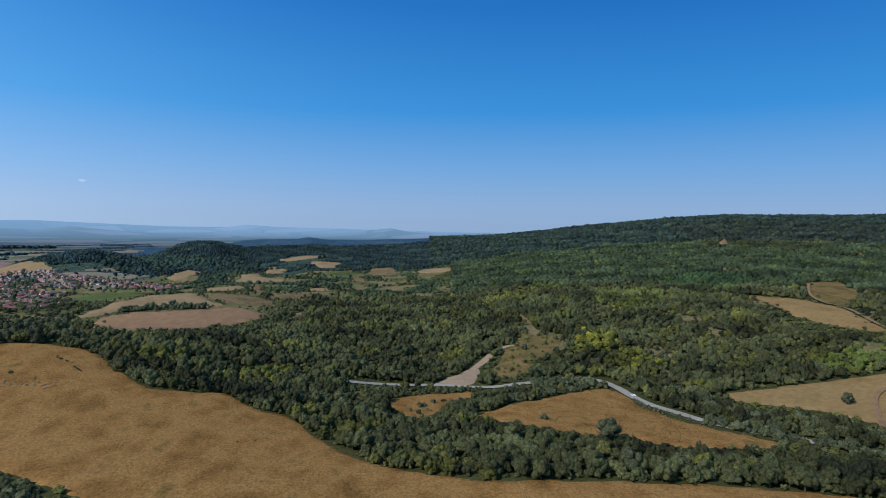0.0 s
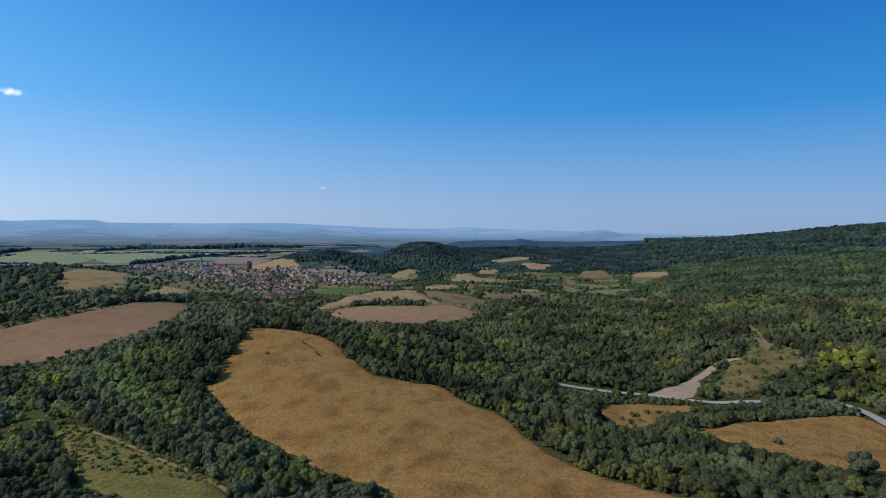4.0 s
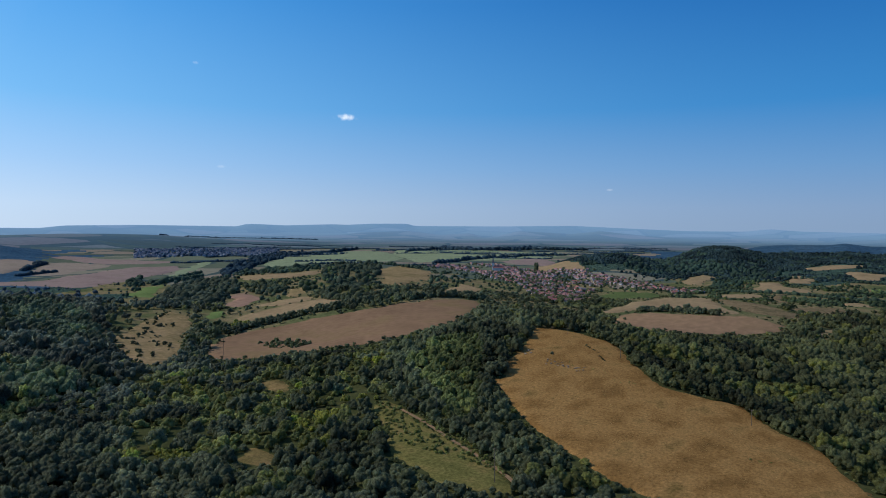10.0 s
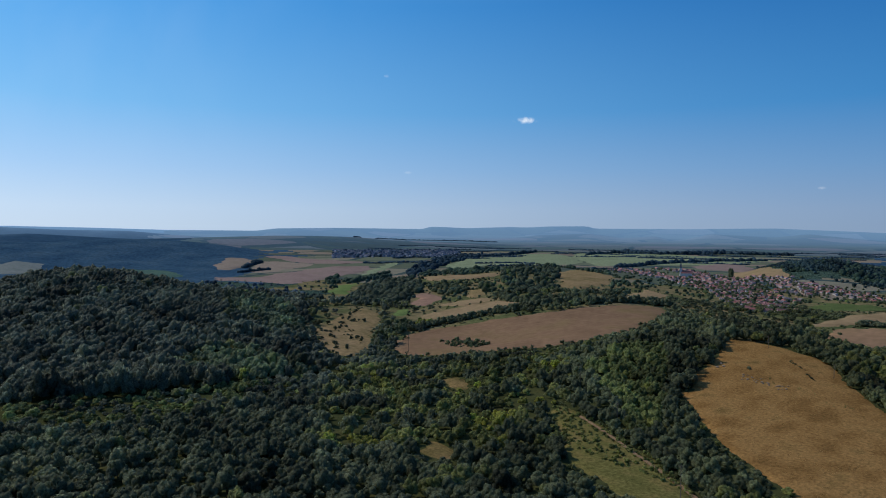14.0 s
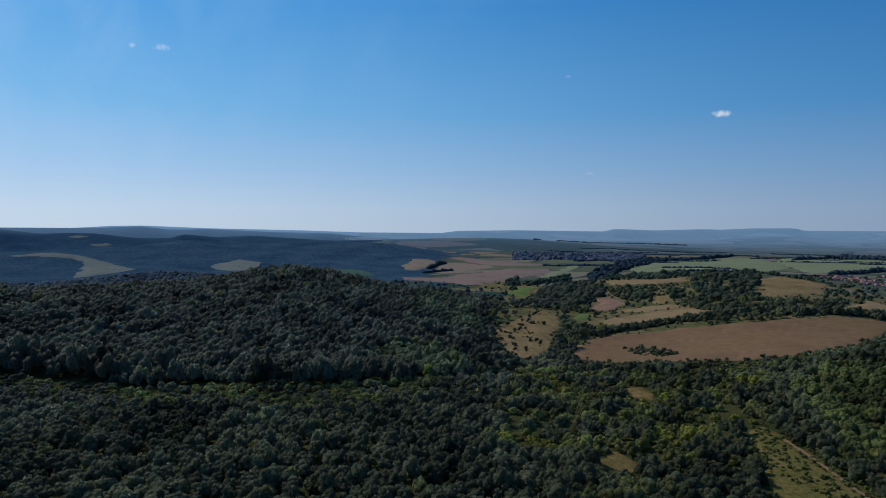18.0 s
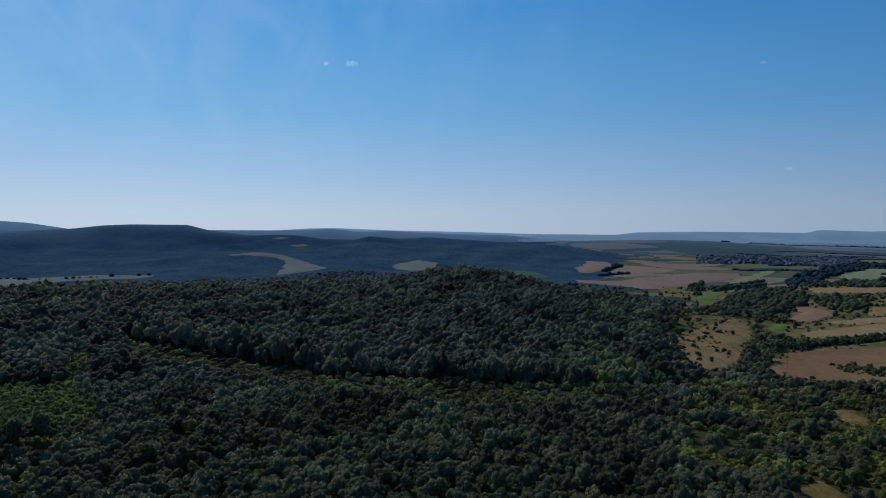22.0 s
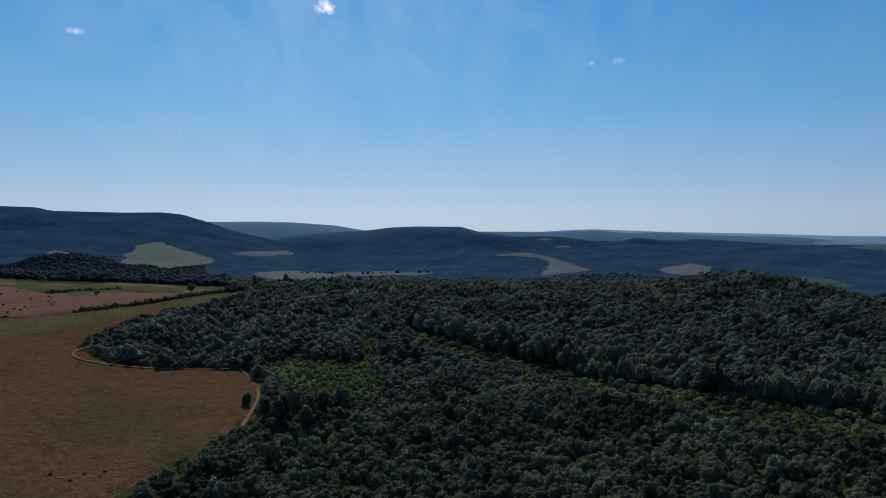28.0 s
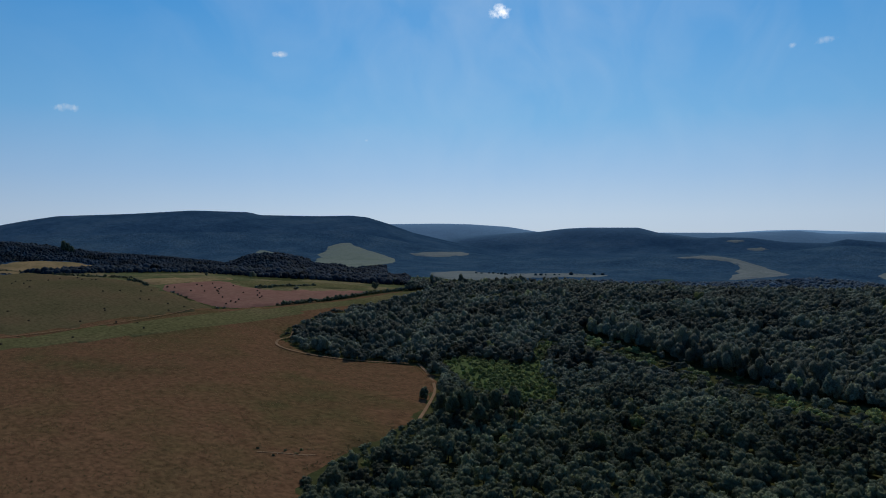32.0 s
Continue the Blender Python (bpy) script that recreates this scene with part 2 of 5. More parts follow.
# ---- materials ----
def surface(name, stops, scale, fine, bump=0.3, rough=0.9, stretch=(1, 1, 1), speck=0.35, tint=False, depth=0.3, shine=0.0):
    """A weathered natural surface: colours in patches of `scale` metres, grain of `fine` metres, relief."""
    m = bpy.data.materials.new(name)
    m.use_nodes = True
    n, l = m.node_tree.nodes, m.node_tree.links
    bsdf = n["Principled BSDF"]
    bsdf.inputs["Roughness"].default_value = rough
    bsdf.inputs["Specular IOR Level"].default_value = shine
    geo = n.new("ShaderNodeNewGeometry")
    mp = n.new("ShaderNodeMapping")
    mp.inputs["Scale"].default_value = stretch
    l.new(geo.outputs["Position"], mp.inputs["Vector"])
    big, small = n.new("ShaderNodeTexNoise"), n.new("ShaderNodeTexNoise")
    for node, size, detail in ((big, scale, 5), (small, fine, 7)):
        node.inputs["Scale"].default_value = 1 / size
        node.inputs["Detail"].default_value = detail
        node.inputs["Roughness"].default_value = 0.6
        l.new(mp.outputs[0], node.inputs["Vector"])
    ramp = n.new("ShaderNodeValToRGB")
    el = ramp.color_ramp.elements
    while len(el) < len(stops):
        el.new(0.5)
    for i, c in enumerate(stops):
        el[i].position = 0.3 + 0.4 * i / max(1, len(stops) - 1)
        el[i].color = (*c, 1)
    l.new(big.outputs["Fac"], ramp.inputs[0])
    rng = n.new("ShaderNodeMapRange")
    rng.inputs["From Min"].default_value, rng.inputs["From Max"].default_value = 0.25, 0.75
    rng.inputs["To Min"].default_value, rng.inputs["To Max"].default_value = 1 - speck, 1 + speck
    l.new(small.outputs["Fac"], rng.inputs["Value"])
    mul = n.new("ShaderNodeVectorMath")
    mul.operation = "MULTIPLY"
    l.new(ramp.outputs[0], mul.inputs[0])
    l.new(rng.outputs[0], mul.inputs[1])
    out = mul
    if tint:
        at = n.new("ShaderNodeAttribute")
        at.attribute_name = "tint"
        mul2 = n.new("ShaderNodeVectorMath")
        mul2.operation = "MULTIPLY"
        l.new(mul.outputs[0], mul2.inputs[0])
        l.new(at.outputs["Color"], mul2.inputs[1])
        out = mul2
    l.new(out.outputs[0], bsdf.inputs["Base Color"])
    if bump:
        b = n.new("ShaderNodeBump")
        b.inputs["Strength"].default_value, b.inputs["Distance"].default_value = bump, depth
        l.new(small.outputs["Fac"], b.inputs["Height"])
        l.new(b.outputs[0], bsdf.inputs["Normal"])
    return m


def patchwork(name, stops, cell, long, turn, hedge):
    """Far farmland: long blocks, each of one colour, with dark hedge lines between them."""
    m = surface(name, stops, 300, 25, bump=0, speck=0.15)
    n, l = m.node_tree.nodes, m.node_tree.links
    geo, spin, mp = n["Geometry"], n.new("ShaderNodeMapping"), n.new("ShaderNodeMapping")
    spin.inputs["Rotation"].default_value, mp.inputs["Scale"].default_value = (0, 0, radians(turn)), (1 / long, 1, 0)
    l.new(geo.outputs["Position"], spin.inputs["Vector"])
    l.new(spin.outputs[0], mp.inputs["Vector"])
    cells = []
    for feature in ("F1", "DISTANCE_TO_EDGE"):
        vor = n.new("ShaderNodeTexVoronoi")
        vor.feature, vor.inputs["Scale"].default_value, vor.inputs["Randomness"].default_value = feature, 1 / cell, 0.8
        l.new(mp.outputs[0], vor.inputs["Vector"])
        cells.append(vor)
    sep = n.new("ShaderNodeSeparateColor")
    l.new(cells[0].outputs["Color"], sep.inputs[0])
    ramp = n["Color Ramp"]
    l.new(sep.outputs[0], ramp.inputs[0])
    for i, e in enumerate(ramp.color_ramp.elements):
        e.position = i / len(stops)
    ramp.color_ramp.interpolation = "CONSTANT"
    edge = n.new("ShaderNodeMath")
    edge.operation = "LESS_THAN"
    edge.inputs[1].default_value = 0.035
    l.new(cells[1].outputs["Distance"], edge.inputs[0])
    mix = n.new("ShaderNodeMix")
    mix.data_type = "RGBA"
    mix.inputs[7].default_value = (*hedge, 1)
    l.new(edge.outputs[0], mix.inputs[0])
    l.new(ramp.outputs[0], mix.inputs[6])
    l.new(mix.outputs[2], n["Vector Math"].inputs[0])
    return m


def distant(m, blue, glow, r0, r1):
    """Paints haze into the backdrop towards the horizon: bluer base and emission by distance."""
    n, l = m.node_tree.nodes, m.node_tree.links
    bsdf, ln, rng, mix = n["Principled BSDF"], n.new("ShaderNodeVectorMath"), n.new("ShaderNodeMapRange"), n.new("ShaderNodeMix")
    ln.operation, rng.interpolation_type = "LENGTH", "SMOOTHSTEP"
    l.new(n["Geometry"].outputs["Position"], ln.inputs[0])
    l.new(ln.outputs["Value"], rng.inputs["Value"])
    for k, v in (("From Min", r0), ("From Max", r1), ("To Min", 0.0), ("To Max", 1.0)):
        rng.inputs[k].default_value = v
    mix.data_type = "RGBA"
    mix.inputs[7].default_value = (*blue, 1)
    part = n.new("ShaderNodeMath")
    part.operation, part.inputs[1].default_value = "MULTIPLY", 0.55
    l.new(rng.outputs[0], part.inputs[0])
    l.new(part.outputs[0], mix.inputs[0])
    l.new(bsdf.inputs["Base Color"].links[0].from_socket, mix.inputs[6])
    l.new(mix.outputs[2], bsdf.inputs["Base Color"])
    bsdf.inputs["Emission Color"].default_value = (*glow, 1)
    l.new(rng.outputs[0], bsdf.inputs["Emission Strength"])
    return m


def leafy(m, through):
    """Lets some light through the leaves."""
    n, l = m.node_tree.nodes, m.node_tree.links
    bsdf, out = n["Principled BSDF"], n["Material Output"]
    thin, mix = n.new("ShaderNodeBsdfTranslucent"), n.new("ShaderNodeMixShader")
    mix.inputs[0].default_value = through
    l.new(bsdf.inputs["Base Color"].links[0].from_socket, thin.inputs["Color"])
    l.new(bsdf.outputs[0], mix.inputs[1])
    l.new(thin.outputs[0], mix.inputs[2])
    l.new(mix.outputs[0], out.inputs["Surface"])
    return m


HAY = ((0.138, 0.074, 0.025), (0.210, 0.112, 0.037), (0.272, 0.152, 0.054), (0.152, 0.094, 0.031))
M_SPUR = surface("dry_grass", HAY, 17, 1.2, 0.6, stretch=(1, 0.6, 0), speck=0.5, depth=0.35)
M_STUBBLE = surface("stubble", ((0.200, 0.138, 0.074), (0.265, 0.184, 0.102), (0.212, 0.158, 0.080)), 55, 7, 0.3, speck=0.2)
M_BROWN = surface("brown_earth", ((0.155, 0.095, 0.056), (0.205, 0.125, 0.074), (0.180, 0.122, 0.060)), 55, 7, 0.3, speck=0.2)
M_PINK = surface("ploughed_earth", ((0.215, 0.128, 0.088), (0.265, 0.162, 0.114), (0.205, 0.136, 0.09)), 60, 7, 0.3, speck=0.2)
# far copies of the earth and stubble, greyed by haze in the colour
M_PINKFAR = surface("hazed_ploughed_earth", ((0.19, 0.135, 0.115), (0.235, 0.168, 0.145), (0.205, 0.155, 0.125)), 70, 9, 0.2, speck=0.15)
M_TANFAR = surface("hazed_stubble", ((0.20, 0.155, 0.12), (0.25, 0.195, 0.15), (0.21, 0.17, 0.125)), 70, 9, 0.2, speck=0.15)
M_RED = surface("red_stubble", ((0.185, 0.094, 0.066), (0.225, 0.118, 0.084), (0.20, 0.112, 0.076)), 50, 6, 0.3, speck=0.2)
M_UPLAND = surface("upland_grass", ((0.082, 0.068, 0.028), (0.116, 0.073, 0.034), (0.140, 0.075, 0.039), (0.118, 0.071, 0.035), (0.086, 0.070, 0.030)), 85, 2.4, 0.6, stretch=(1, 0.55, 1), speck=0.5, depth=0.35)
M_UPOLIVE = surface("olive_upland_grass", ((0.082, 0.072, 0.033), (0.104, 0.084, 0.041), (0.122, 0.084, 0.044)), 70, 2.4, 0.5, stretch=(1, 0.55, 1), speck=0.4, depth=0.3)
M_UPGREEN = surface("green_upland_grass", ((0.088, 0.084, 0.034), (0.110, 0.100, 0.042), (0.132, 0.108, 0.050)), 50, 2.4, 0.6, stretch=(1, 0.55, 1), speck=0.55, depth=0.35)
M_MEADOW = surface("meadow_grass", ((0.084, 0.070, 0.026), (0.140, 0.102, 0.041), (0.215, 0.140, 0.062)), 16, 1.5, 0.6, speck=0.45)
M_CLEARING = surface("shrubby_clearing", ((0.088, 0.084, 0.026), (0.128, 0.112, 0.036), (0.175, 0.122, 0.048)), 12, 1.5, 0.6, speck=0.5)
M_GLADE = surface("bright_shrub_ground", ((0.066, 0.090, 0.032), (0.100, 0.125, 0.046)), 18, 1.4, 0.6, speck=0.4)
M_OPENLAND = surface("rough_pasture", ((0.055, 0.070, 0.030), (0.10, 0.104, 0.044), (0.19, 0.145, 0.075), (0.09, 0.098, 0.042)), 75, 5, 0.5, speck=0.4)
# far pasture, with haze mixed into its green
M_HILLGREEN = surface("hazed_hill_pasture", ((0.14, 0.165, 0.13), (0.175, 0.20, 0.155), (0.16, 0.185, 0.16)), 90, 7, 0.2, speck=0.2)
M_GREENFIELD = surface("green_crop", ((0.17, 0.205, 0.115), (0.22, 0.245, 0.145)), 80, 4, 0.2, stretch=(1, 0.3, 1))
M_GROUND = surface("undergrowth", ((0.034, 0.040, 0.016), (0.052, 0.056, 0.022), (0.076, 0.072, 0.030)), 24, 2.0, 0.6)
# far wood ground: some blue haze is mixed into its green
M_FARWOOD = surface("hazed_far_woodland", ((0.036, 0.064, 0.052), (0.050, 0.080, 0.060), (0.066, 0.094, 0.066)), 90, 8, 1.0, speck=0.6, depth=7)
# colour and glow of the haze painted onto the backdrop
HAZE_BLUE, HAZE_GLOW = (0.10, 0.16, 0.23), (0.135, 0.25, 0.415)
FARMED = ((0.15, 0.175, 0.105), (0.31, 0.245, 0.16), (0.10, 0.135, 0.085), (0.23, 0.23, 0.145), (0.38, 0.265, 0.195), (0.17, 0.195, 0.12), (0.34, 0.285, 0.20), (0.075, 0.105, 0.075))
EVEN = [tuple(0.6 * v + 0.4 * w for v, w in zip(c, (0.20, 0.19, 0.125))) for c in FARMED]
# haze is multiplied into the field colours, bluer for the farther plain
M_FARPLAIN = patchwork("hazed_farmland", [tuple(k * q for k, q in zip(c, (0.68, 0.71, 0.74))) for c in EVEN], 150, 2.2, -45, (0.050, 0.075, 0.072))
M_FAR_PLAIN = distant(patchwork("hazed_distant_plain", [tuple(k * q for k, q in zip(c, (0.44, 0.60, 0.92))) for c in EVEN], 190, 2.2, -35, (0.05, 0.085, 0.10)), HAZE_BLUE, HAZE_GLOW, 2950, 5200)
M_FAR_HILLS = distant(surface("hazed_distant_hills", ((0.022, 0.054, 0.094), (0.034, 0.074, 0.118), (0.054, 0.098, 0.138)), 230, 26, 0.7, speck=0.2, depth=8), HAZE_BLUE, (0.19, 0.345, 0.56), 3500, 5150)
M_STRAWFIELD = surface("straw_stubble", ((0.200, 0.128, 0.052), (0.258, 0.168, 0.074), (0.215, 0.150, 0.062)), 40, 4, 0.3, speck=0.25)
M_ROUND = surface("pinkish_stubble", ((0.200, 0.122, 0.068), (0.255, 0.156, 0.090), (0.222, 0.142, 0.074)), 45, 7, 0.3, stretch=(1, 0.4, 1), speck=0.2)
M_HEATH = surface("brown_heath", ((0.10, 0.085, 0.042), (0.165, 0.118, 0.064), (0.21, 0.145, 0.082)), 26, 3.5, 0.6, speck=0.55)
M_YELLOW = surface("dry_pasture", ((0.165, 0.125, 0.058), (0.235, 0.165, 0.080), (0.28, 0.19, 0.10)), 40, 5, 0.4, speck=0.3)
M_LUSH = surface("lush_meadow", ((0.105, 0.145, 0.048), (0.14, 0.185, 0.062)), 40, 3, 0.3, speck=0.25)
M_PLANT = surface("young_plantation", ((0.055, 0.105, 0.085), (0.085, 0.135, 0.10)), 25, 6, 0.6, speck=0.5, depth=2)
# far pale fields, greyed with haze in the colour
M_PALE = surface("hazed_far_field", ((0.140, 0.158, 0.145), (0.185, 0.20, 0.18)), 60, 9, 0.2, speck=0.2)
M_ROAD = surface("asphalt", ((0.26, 0.24, 0.205), (0.33, 0.305, 0.265)), 12, 0.8, 0.1, speck=0.15)
M_TRACK = surface("gravel", ((0.26, 0.19, 0.125), (0.35, 0.26, 0.175)), 10, 0.8, 0.2)
M_SOIL = surface("bare_soil", ((0.20, 0.125, 0.068), (0.27, 0.17, 0.098)), 10, 0.8, 0.2)
M_LEAF = leafy(surface("foliage", ((0.118, 0.142, 0.081), (0.178, 0.200, 0.113), (0.236, 0.254, 0.144)), 9, 1.0, 1.0, rough=0.62, speck=0.75, tint=True, depth=1.1, shine=0.16), 0.64)
# leaves of the farther woods, greener near; blue haze painted in farther off
M_LEAF_FAR, M_LEAF_RIDGE_HAZE, M_LEAF_THIN_HAZE, M_LEAF_BLUE_HAZE, M_LEAF_KNOLL, M_LEAF_PALE_HAZE = [leafy(surface(k, (tuple(0.75 * v for v in c), c, tuple(1.3 * v for v in c)), 60, 2.5, 0.8, rough=0.8, speck=0.35, tint=True, depth=1.2, shine=0.08), 0.45)
    for k, c in (("far_foliage", (0.080, 0.116, 0.074)), ("hazed_ridge_foliage", (0.054, 0.088, 0.090)), ("thinly_hazed_foliage", (0.094, 0.140, 0.136)), ("hazed_blue_foliage", (0.046, 0.080, 0.098)), ("knoll_foliage", (0.038, 0.058, 0.060)), ("hazed_pale_foliage", (0.060, 0.104, 0.140)))]
# farther wood ground, its blue is painted haze
M_HAZEWOOD = surface("hazed_distant_woodland", ((0.026, 0.060, 0.100), (0.038, 0.080, 0.122), (0.060, 0.106, 0.142)), 130, 11, 0.9, speck=0.4, depth=6)
M_BARK = surface("bark", ((0.07, 0.05, 0.035), (0.12, 0.09, 0.065)), 1.5, 0.15, 0.5)
M_STRAW = leafy(surface("dry_tussock", ((0.30, 0.18, 0.065), (0.46, 0.30, 0.12)), 6, 0.4, 0), 0.5)
M_RUST = leafy(surface("rust_tussock", ((0.19, 0.115, 0.06), (0.29, 0.19, 0.10)), 8, 0.4, 0), 0.5)
M_TUFT = leafy(surface("green_tussock", ((0.10, 0.095, 0.04), (0.17, 0.145, 0.065)), 8, 0.4, 0), 0.5)
M_BALE = surface("dark_bale", ((0.05, 0.042, 0.03), (0.085, 0.07, 0.045)), 1.5, 0.2, 0.4)
M_STONE = surface("pale_rock", ((0.23, 0.17, 0.115), (0.31, 0.235, 0.165)), 1.5, 0.2, 0.5)
M_PLASTER = [surface("plaster", (c, tuple(v * 1.12 for v in c)), 6, 0.7, 0.1, speck=0.1) for c in ((0.36, 0.31, 0.30), (0.31, 0.25, 0.22), (0.48, 0.45, 0.44))]
# the far town's blue-grey is haze mixed into walls and roofs
M_TOWN = (surface("hazed_town_walls", ((0.19, 0.225, 0.27), (0.27, 0.31, 0.36)), 40, 4, 0, speck=0.3), surface("hazed_town_roofs", ((0.10, 0.12, 0.155), (0.16, 0.155, 0.18)), 40, 4, 0, speck=0.4))
M_TILES = [surface("roof_tiles", (c, tuple(v * 1.25 for v in c)), 3, 0.4, 0.2, speck=0.25) for c in ((0.26, 0.112, 0.098), (0.29, 0.15, 0.135), (0.18, 0.098, 0.09), (0.16, 0.138, 0.14))]
M_GLASS = surface("dark_window_glass", ((0.03, 0.035, 0.04), (0.04, 0.045, 0.05)), 2, 0.5, 0, rough=0.15, speck=0.05, shine=0.5)
M_WOOD = surface("weathered_wood", ((0.12, 0.10, 0.08), (0.17, 0.14, 0.11)), 1, 0.1, 0.3)

# ---- ground ----
def mesh_object(name, verts, tris, mats, parent=None, smooth=False, tint=None, index=None):
    """One mesh object from arrays of corners and triangles."""
    me = bpy.data.meshes.new(name)
    verts, tris = np.asarray(verts, np.float32), np.asarray(tris, np.int32)
    me.vertices.add(len(verts))
    me.vertices.foreach_set("co", verts.ravel())
    me.loops.add(tris.size)
    me.loops.foreach_set("vertex_index", tris.ravel())
    me.polygons.add(len(tris))
    me.polygons.foreach_set("loop_start", np.arange(0, tris.size, tris.shape[1], dtype=np.int32))
    me.polygons.foreach_set("use_smooth", np.full(len(tris), smooth))
    if index is not None:
        me.polygons.foreach_set("material_index", np.asarray(index, np.int32))
    for m in mats if isinstance(mats, (list, tuple)) else (mats,):
        me.materials.append(m)
    if tint is not None:
        at = me.attributes.new("tint", "FLOAT_COLOR", "POINT")
        at.data.foreach_set("color", np.column_stack((tint, np.ones(len(tint)))).astype(np.float32).ravel())
    me.update(calc_edges=True)
    ob = new(name, me)
    ob.parent = parent
    return ob


def sheet(name, radii, step, mats, chooser):
    """A ring of land round the middle, on the lie of the land."""
    az = np.radians(np.concatenate((np.arange(-180, -46, 2.0), np.arange(-46, 166, step), np.arange(166, 180, 2.0))))
    rr, aa = np.meshgrid(radii, az, indexing="ij")
    x, y = -rr * np.sin(aa), rr * np.cos(aa)
    v = np.stack((x, y, height(x, y)), -1).reshape(-1, 3)
    n, k = len(radii), len(az)
    i, j = np.meshgrid(np.arange(n - 1), np.arange(k), indexing="ij")
    a, b = i * k + j, i * k + (j + 1) % k
    q = np.stack((a, b, b + k, a + k), -1).reshape(-1, 4)
    mid = v[q].mean(1)
    return mesh_object(name, v, q, mats, smooth=True, index=chooser(mid[:, 0], mid[:, 1]))


def near_kind(x, y):
    """Which ground lies where: 0 undergrowth, 1 far wood, 2 far farmland, 3 rough pasture, 4 haze-blue wood."""
    r, a = np.hypot(x, y), np.degrees(np.arctan2(-x, y))
    a = a + 2.0 * soft_noise(x, y, 240, 3)
    r = r * (1 + 0.05 * soft_noise(x, y, 300, 4))
    plain = (a > 19) & (a < 71) & (r > 1380) & ~((a > 63) & (r < 1480)) & ~((a < 28) & (r > 1600) & (r < 1950)) & ~((a > 68) & (r > 2400))
    open_land = ((a > 24) & (a < 66) & (r > 690) & (r < 1500)) | ((a > 22) & (a < 37) & (r > 560) & (r < 800)) | ((a > -8) & (a < 25) & (r > 660) & (r < 1500)) | ((a > 130) & (r > 800) & (r < 1030))
    open_land = open_land | ((a < -3) & (r > 560) & (r < 1400) & (soft_noise(x, y, 130, 31) > 0.5))
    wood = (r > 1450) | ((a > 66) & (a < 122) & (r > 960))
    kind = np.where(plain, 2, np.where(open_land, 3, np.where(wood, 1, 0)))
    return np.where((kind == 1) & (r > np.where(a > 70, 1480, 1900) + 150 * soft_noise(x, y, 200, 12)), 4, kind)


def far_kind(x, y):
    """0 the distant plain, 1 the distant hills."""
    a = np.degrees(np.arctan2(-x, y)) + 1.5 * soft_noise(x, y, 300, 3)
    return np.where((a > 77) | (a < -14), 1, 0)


R_NEAR = np.concatenate((np.linspace(0, 150, 12), np.arange(160, 700, 7), np.arange(700, 1300, 11), np.arange(1300, 2500, 13), np.arange(2500, 3001, 50)))
tagged(sheet("ground", R_NEAR, 0.42, (M_GROUND, M_FARWOOD, M_FARPLAIN, M_OPENLAND, M_HAZEWOOD), near_kind), "rolling green and dry summer countryside", "ground", kind="structure")
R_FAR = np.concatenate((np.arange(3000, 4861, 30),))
tagged(sheet("backdrop", R_FAR, 0.42, (M_FAR_PLAIN, M_FAR_HILLS), far_kind), "far plain and far hills at the horizon, with blue haze painted in", "distant hills", kind="structure")

from mathutils.geometry import delaunay_2d_cdt

OPEN = []       # outlines of the land without wood


def rounded(pts, turns=2):
    """Corners cut twice, so that an outline runs softly."""
    p = np.array(pts, float)
    for _ in range(turns):
        q = np.roll(p, -1, 0)
        p = np.stack((0.78 * p + 0.22 * q, 0.22 * p + 0.78 * q), 1).reshape(-1, 2)
    return p


def inside(x, y, p):
    """Which of the places lie inside the outline p."""
    hit = np.zeros(len(x), bool)
    for (x0, y0), (x1, y1) in zip(p, np.roll(p, -1, 0)):
        cross = (y0 > y) != (y1 > y)
        hit ^= cross & (x < (x1 - x0) * (y - y0) / (y1 - y0 + 1e-12) + x0)
    return hit


def field(name, label, mat, corners, category="field", clear=True, lift=0.35):
    """A field laid over the ground within an outline of plan corners."""
    p = rounded([tuple(float(v) for v in c.split()) for c in corners.split(",")])
    far = np.hypot(*p.mean(0))
    size = max(5.0, min(far / 55, np.ptp(p[:, 0]) / 5 + 2))
    d = np.diff(np.vstack((p, p[:1])), axis=0)
    ring = np.vstack([a + np.outer(np.arange(k) / k, e) for a, e, k in ((a, e, max(1, int(np.hypot(*e) / size))) for a, e in zip(p, d))])
    w = np.array([noise.noise((q[0] / 22, q[1] / 22, 3)) for q in ring])
    w2 = np.array([noise.noise((q[0] / 22, q[1] / 22, 9)) for q in ring])
    ring = ring + np.stack((w, w2), -1) * min(10.0, far / 110)
    if far > 900:       # a ragged outline against the scrub
        w = np.array([noise.noise((q[0] / 60, q[1] / 60, s)) for q in ring for s in (5, 7)]).reshape(-1, 2)
        ring = ring + w * min(22.0, far / 55)
    lo, hi = ring.min(0), ring.max(0)
    gx, gy = np.meshgrid(np.arange(lo[0], hi[0], size), np.arange(lo[1], hi[1], size))
    gx, gy = (gx + 0.3 * size * np.sin(gy)).ravel(), gy.ravel()
    keep = inside(gx, gy, ring)
    pts = np.vstack((ring, np.stack((gx[keep], gy[keep]), -1)))
    n = len(ring)
    co, _, tris, *_ = delaunay_2d_cdt([Vector(q) for q in pts], [], [list(range(n))], 1, 1e-4)
    co = np.array([tuple(c) for c in co])
    rim = {(round(float(q[0]), 2), round(float(q[1]), 2)) for q in ring}
    edge = np.array([(round(float(q[0]), 2), round(float(q[1]), 2)) in rim for q in co])
    z = height(co[:, 0], co[:, 1]) + np.where(edge, -0.25, lift + 0.0006 * far)
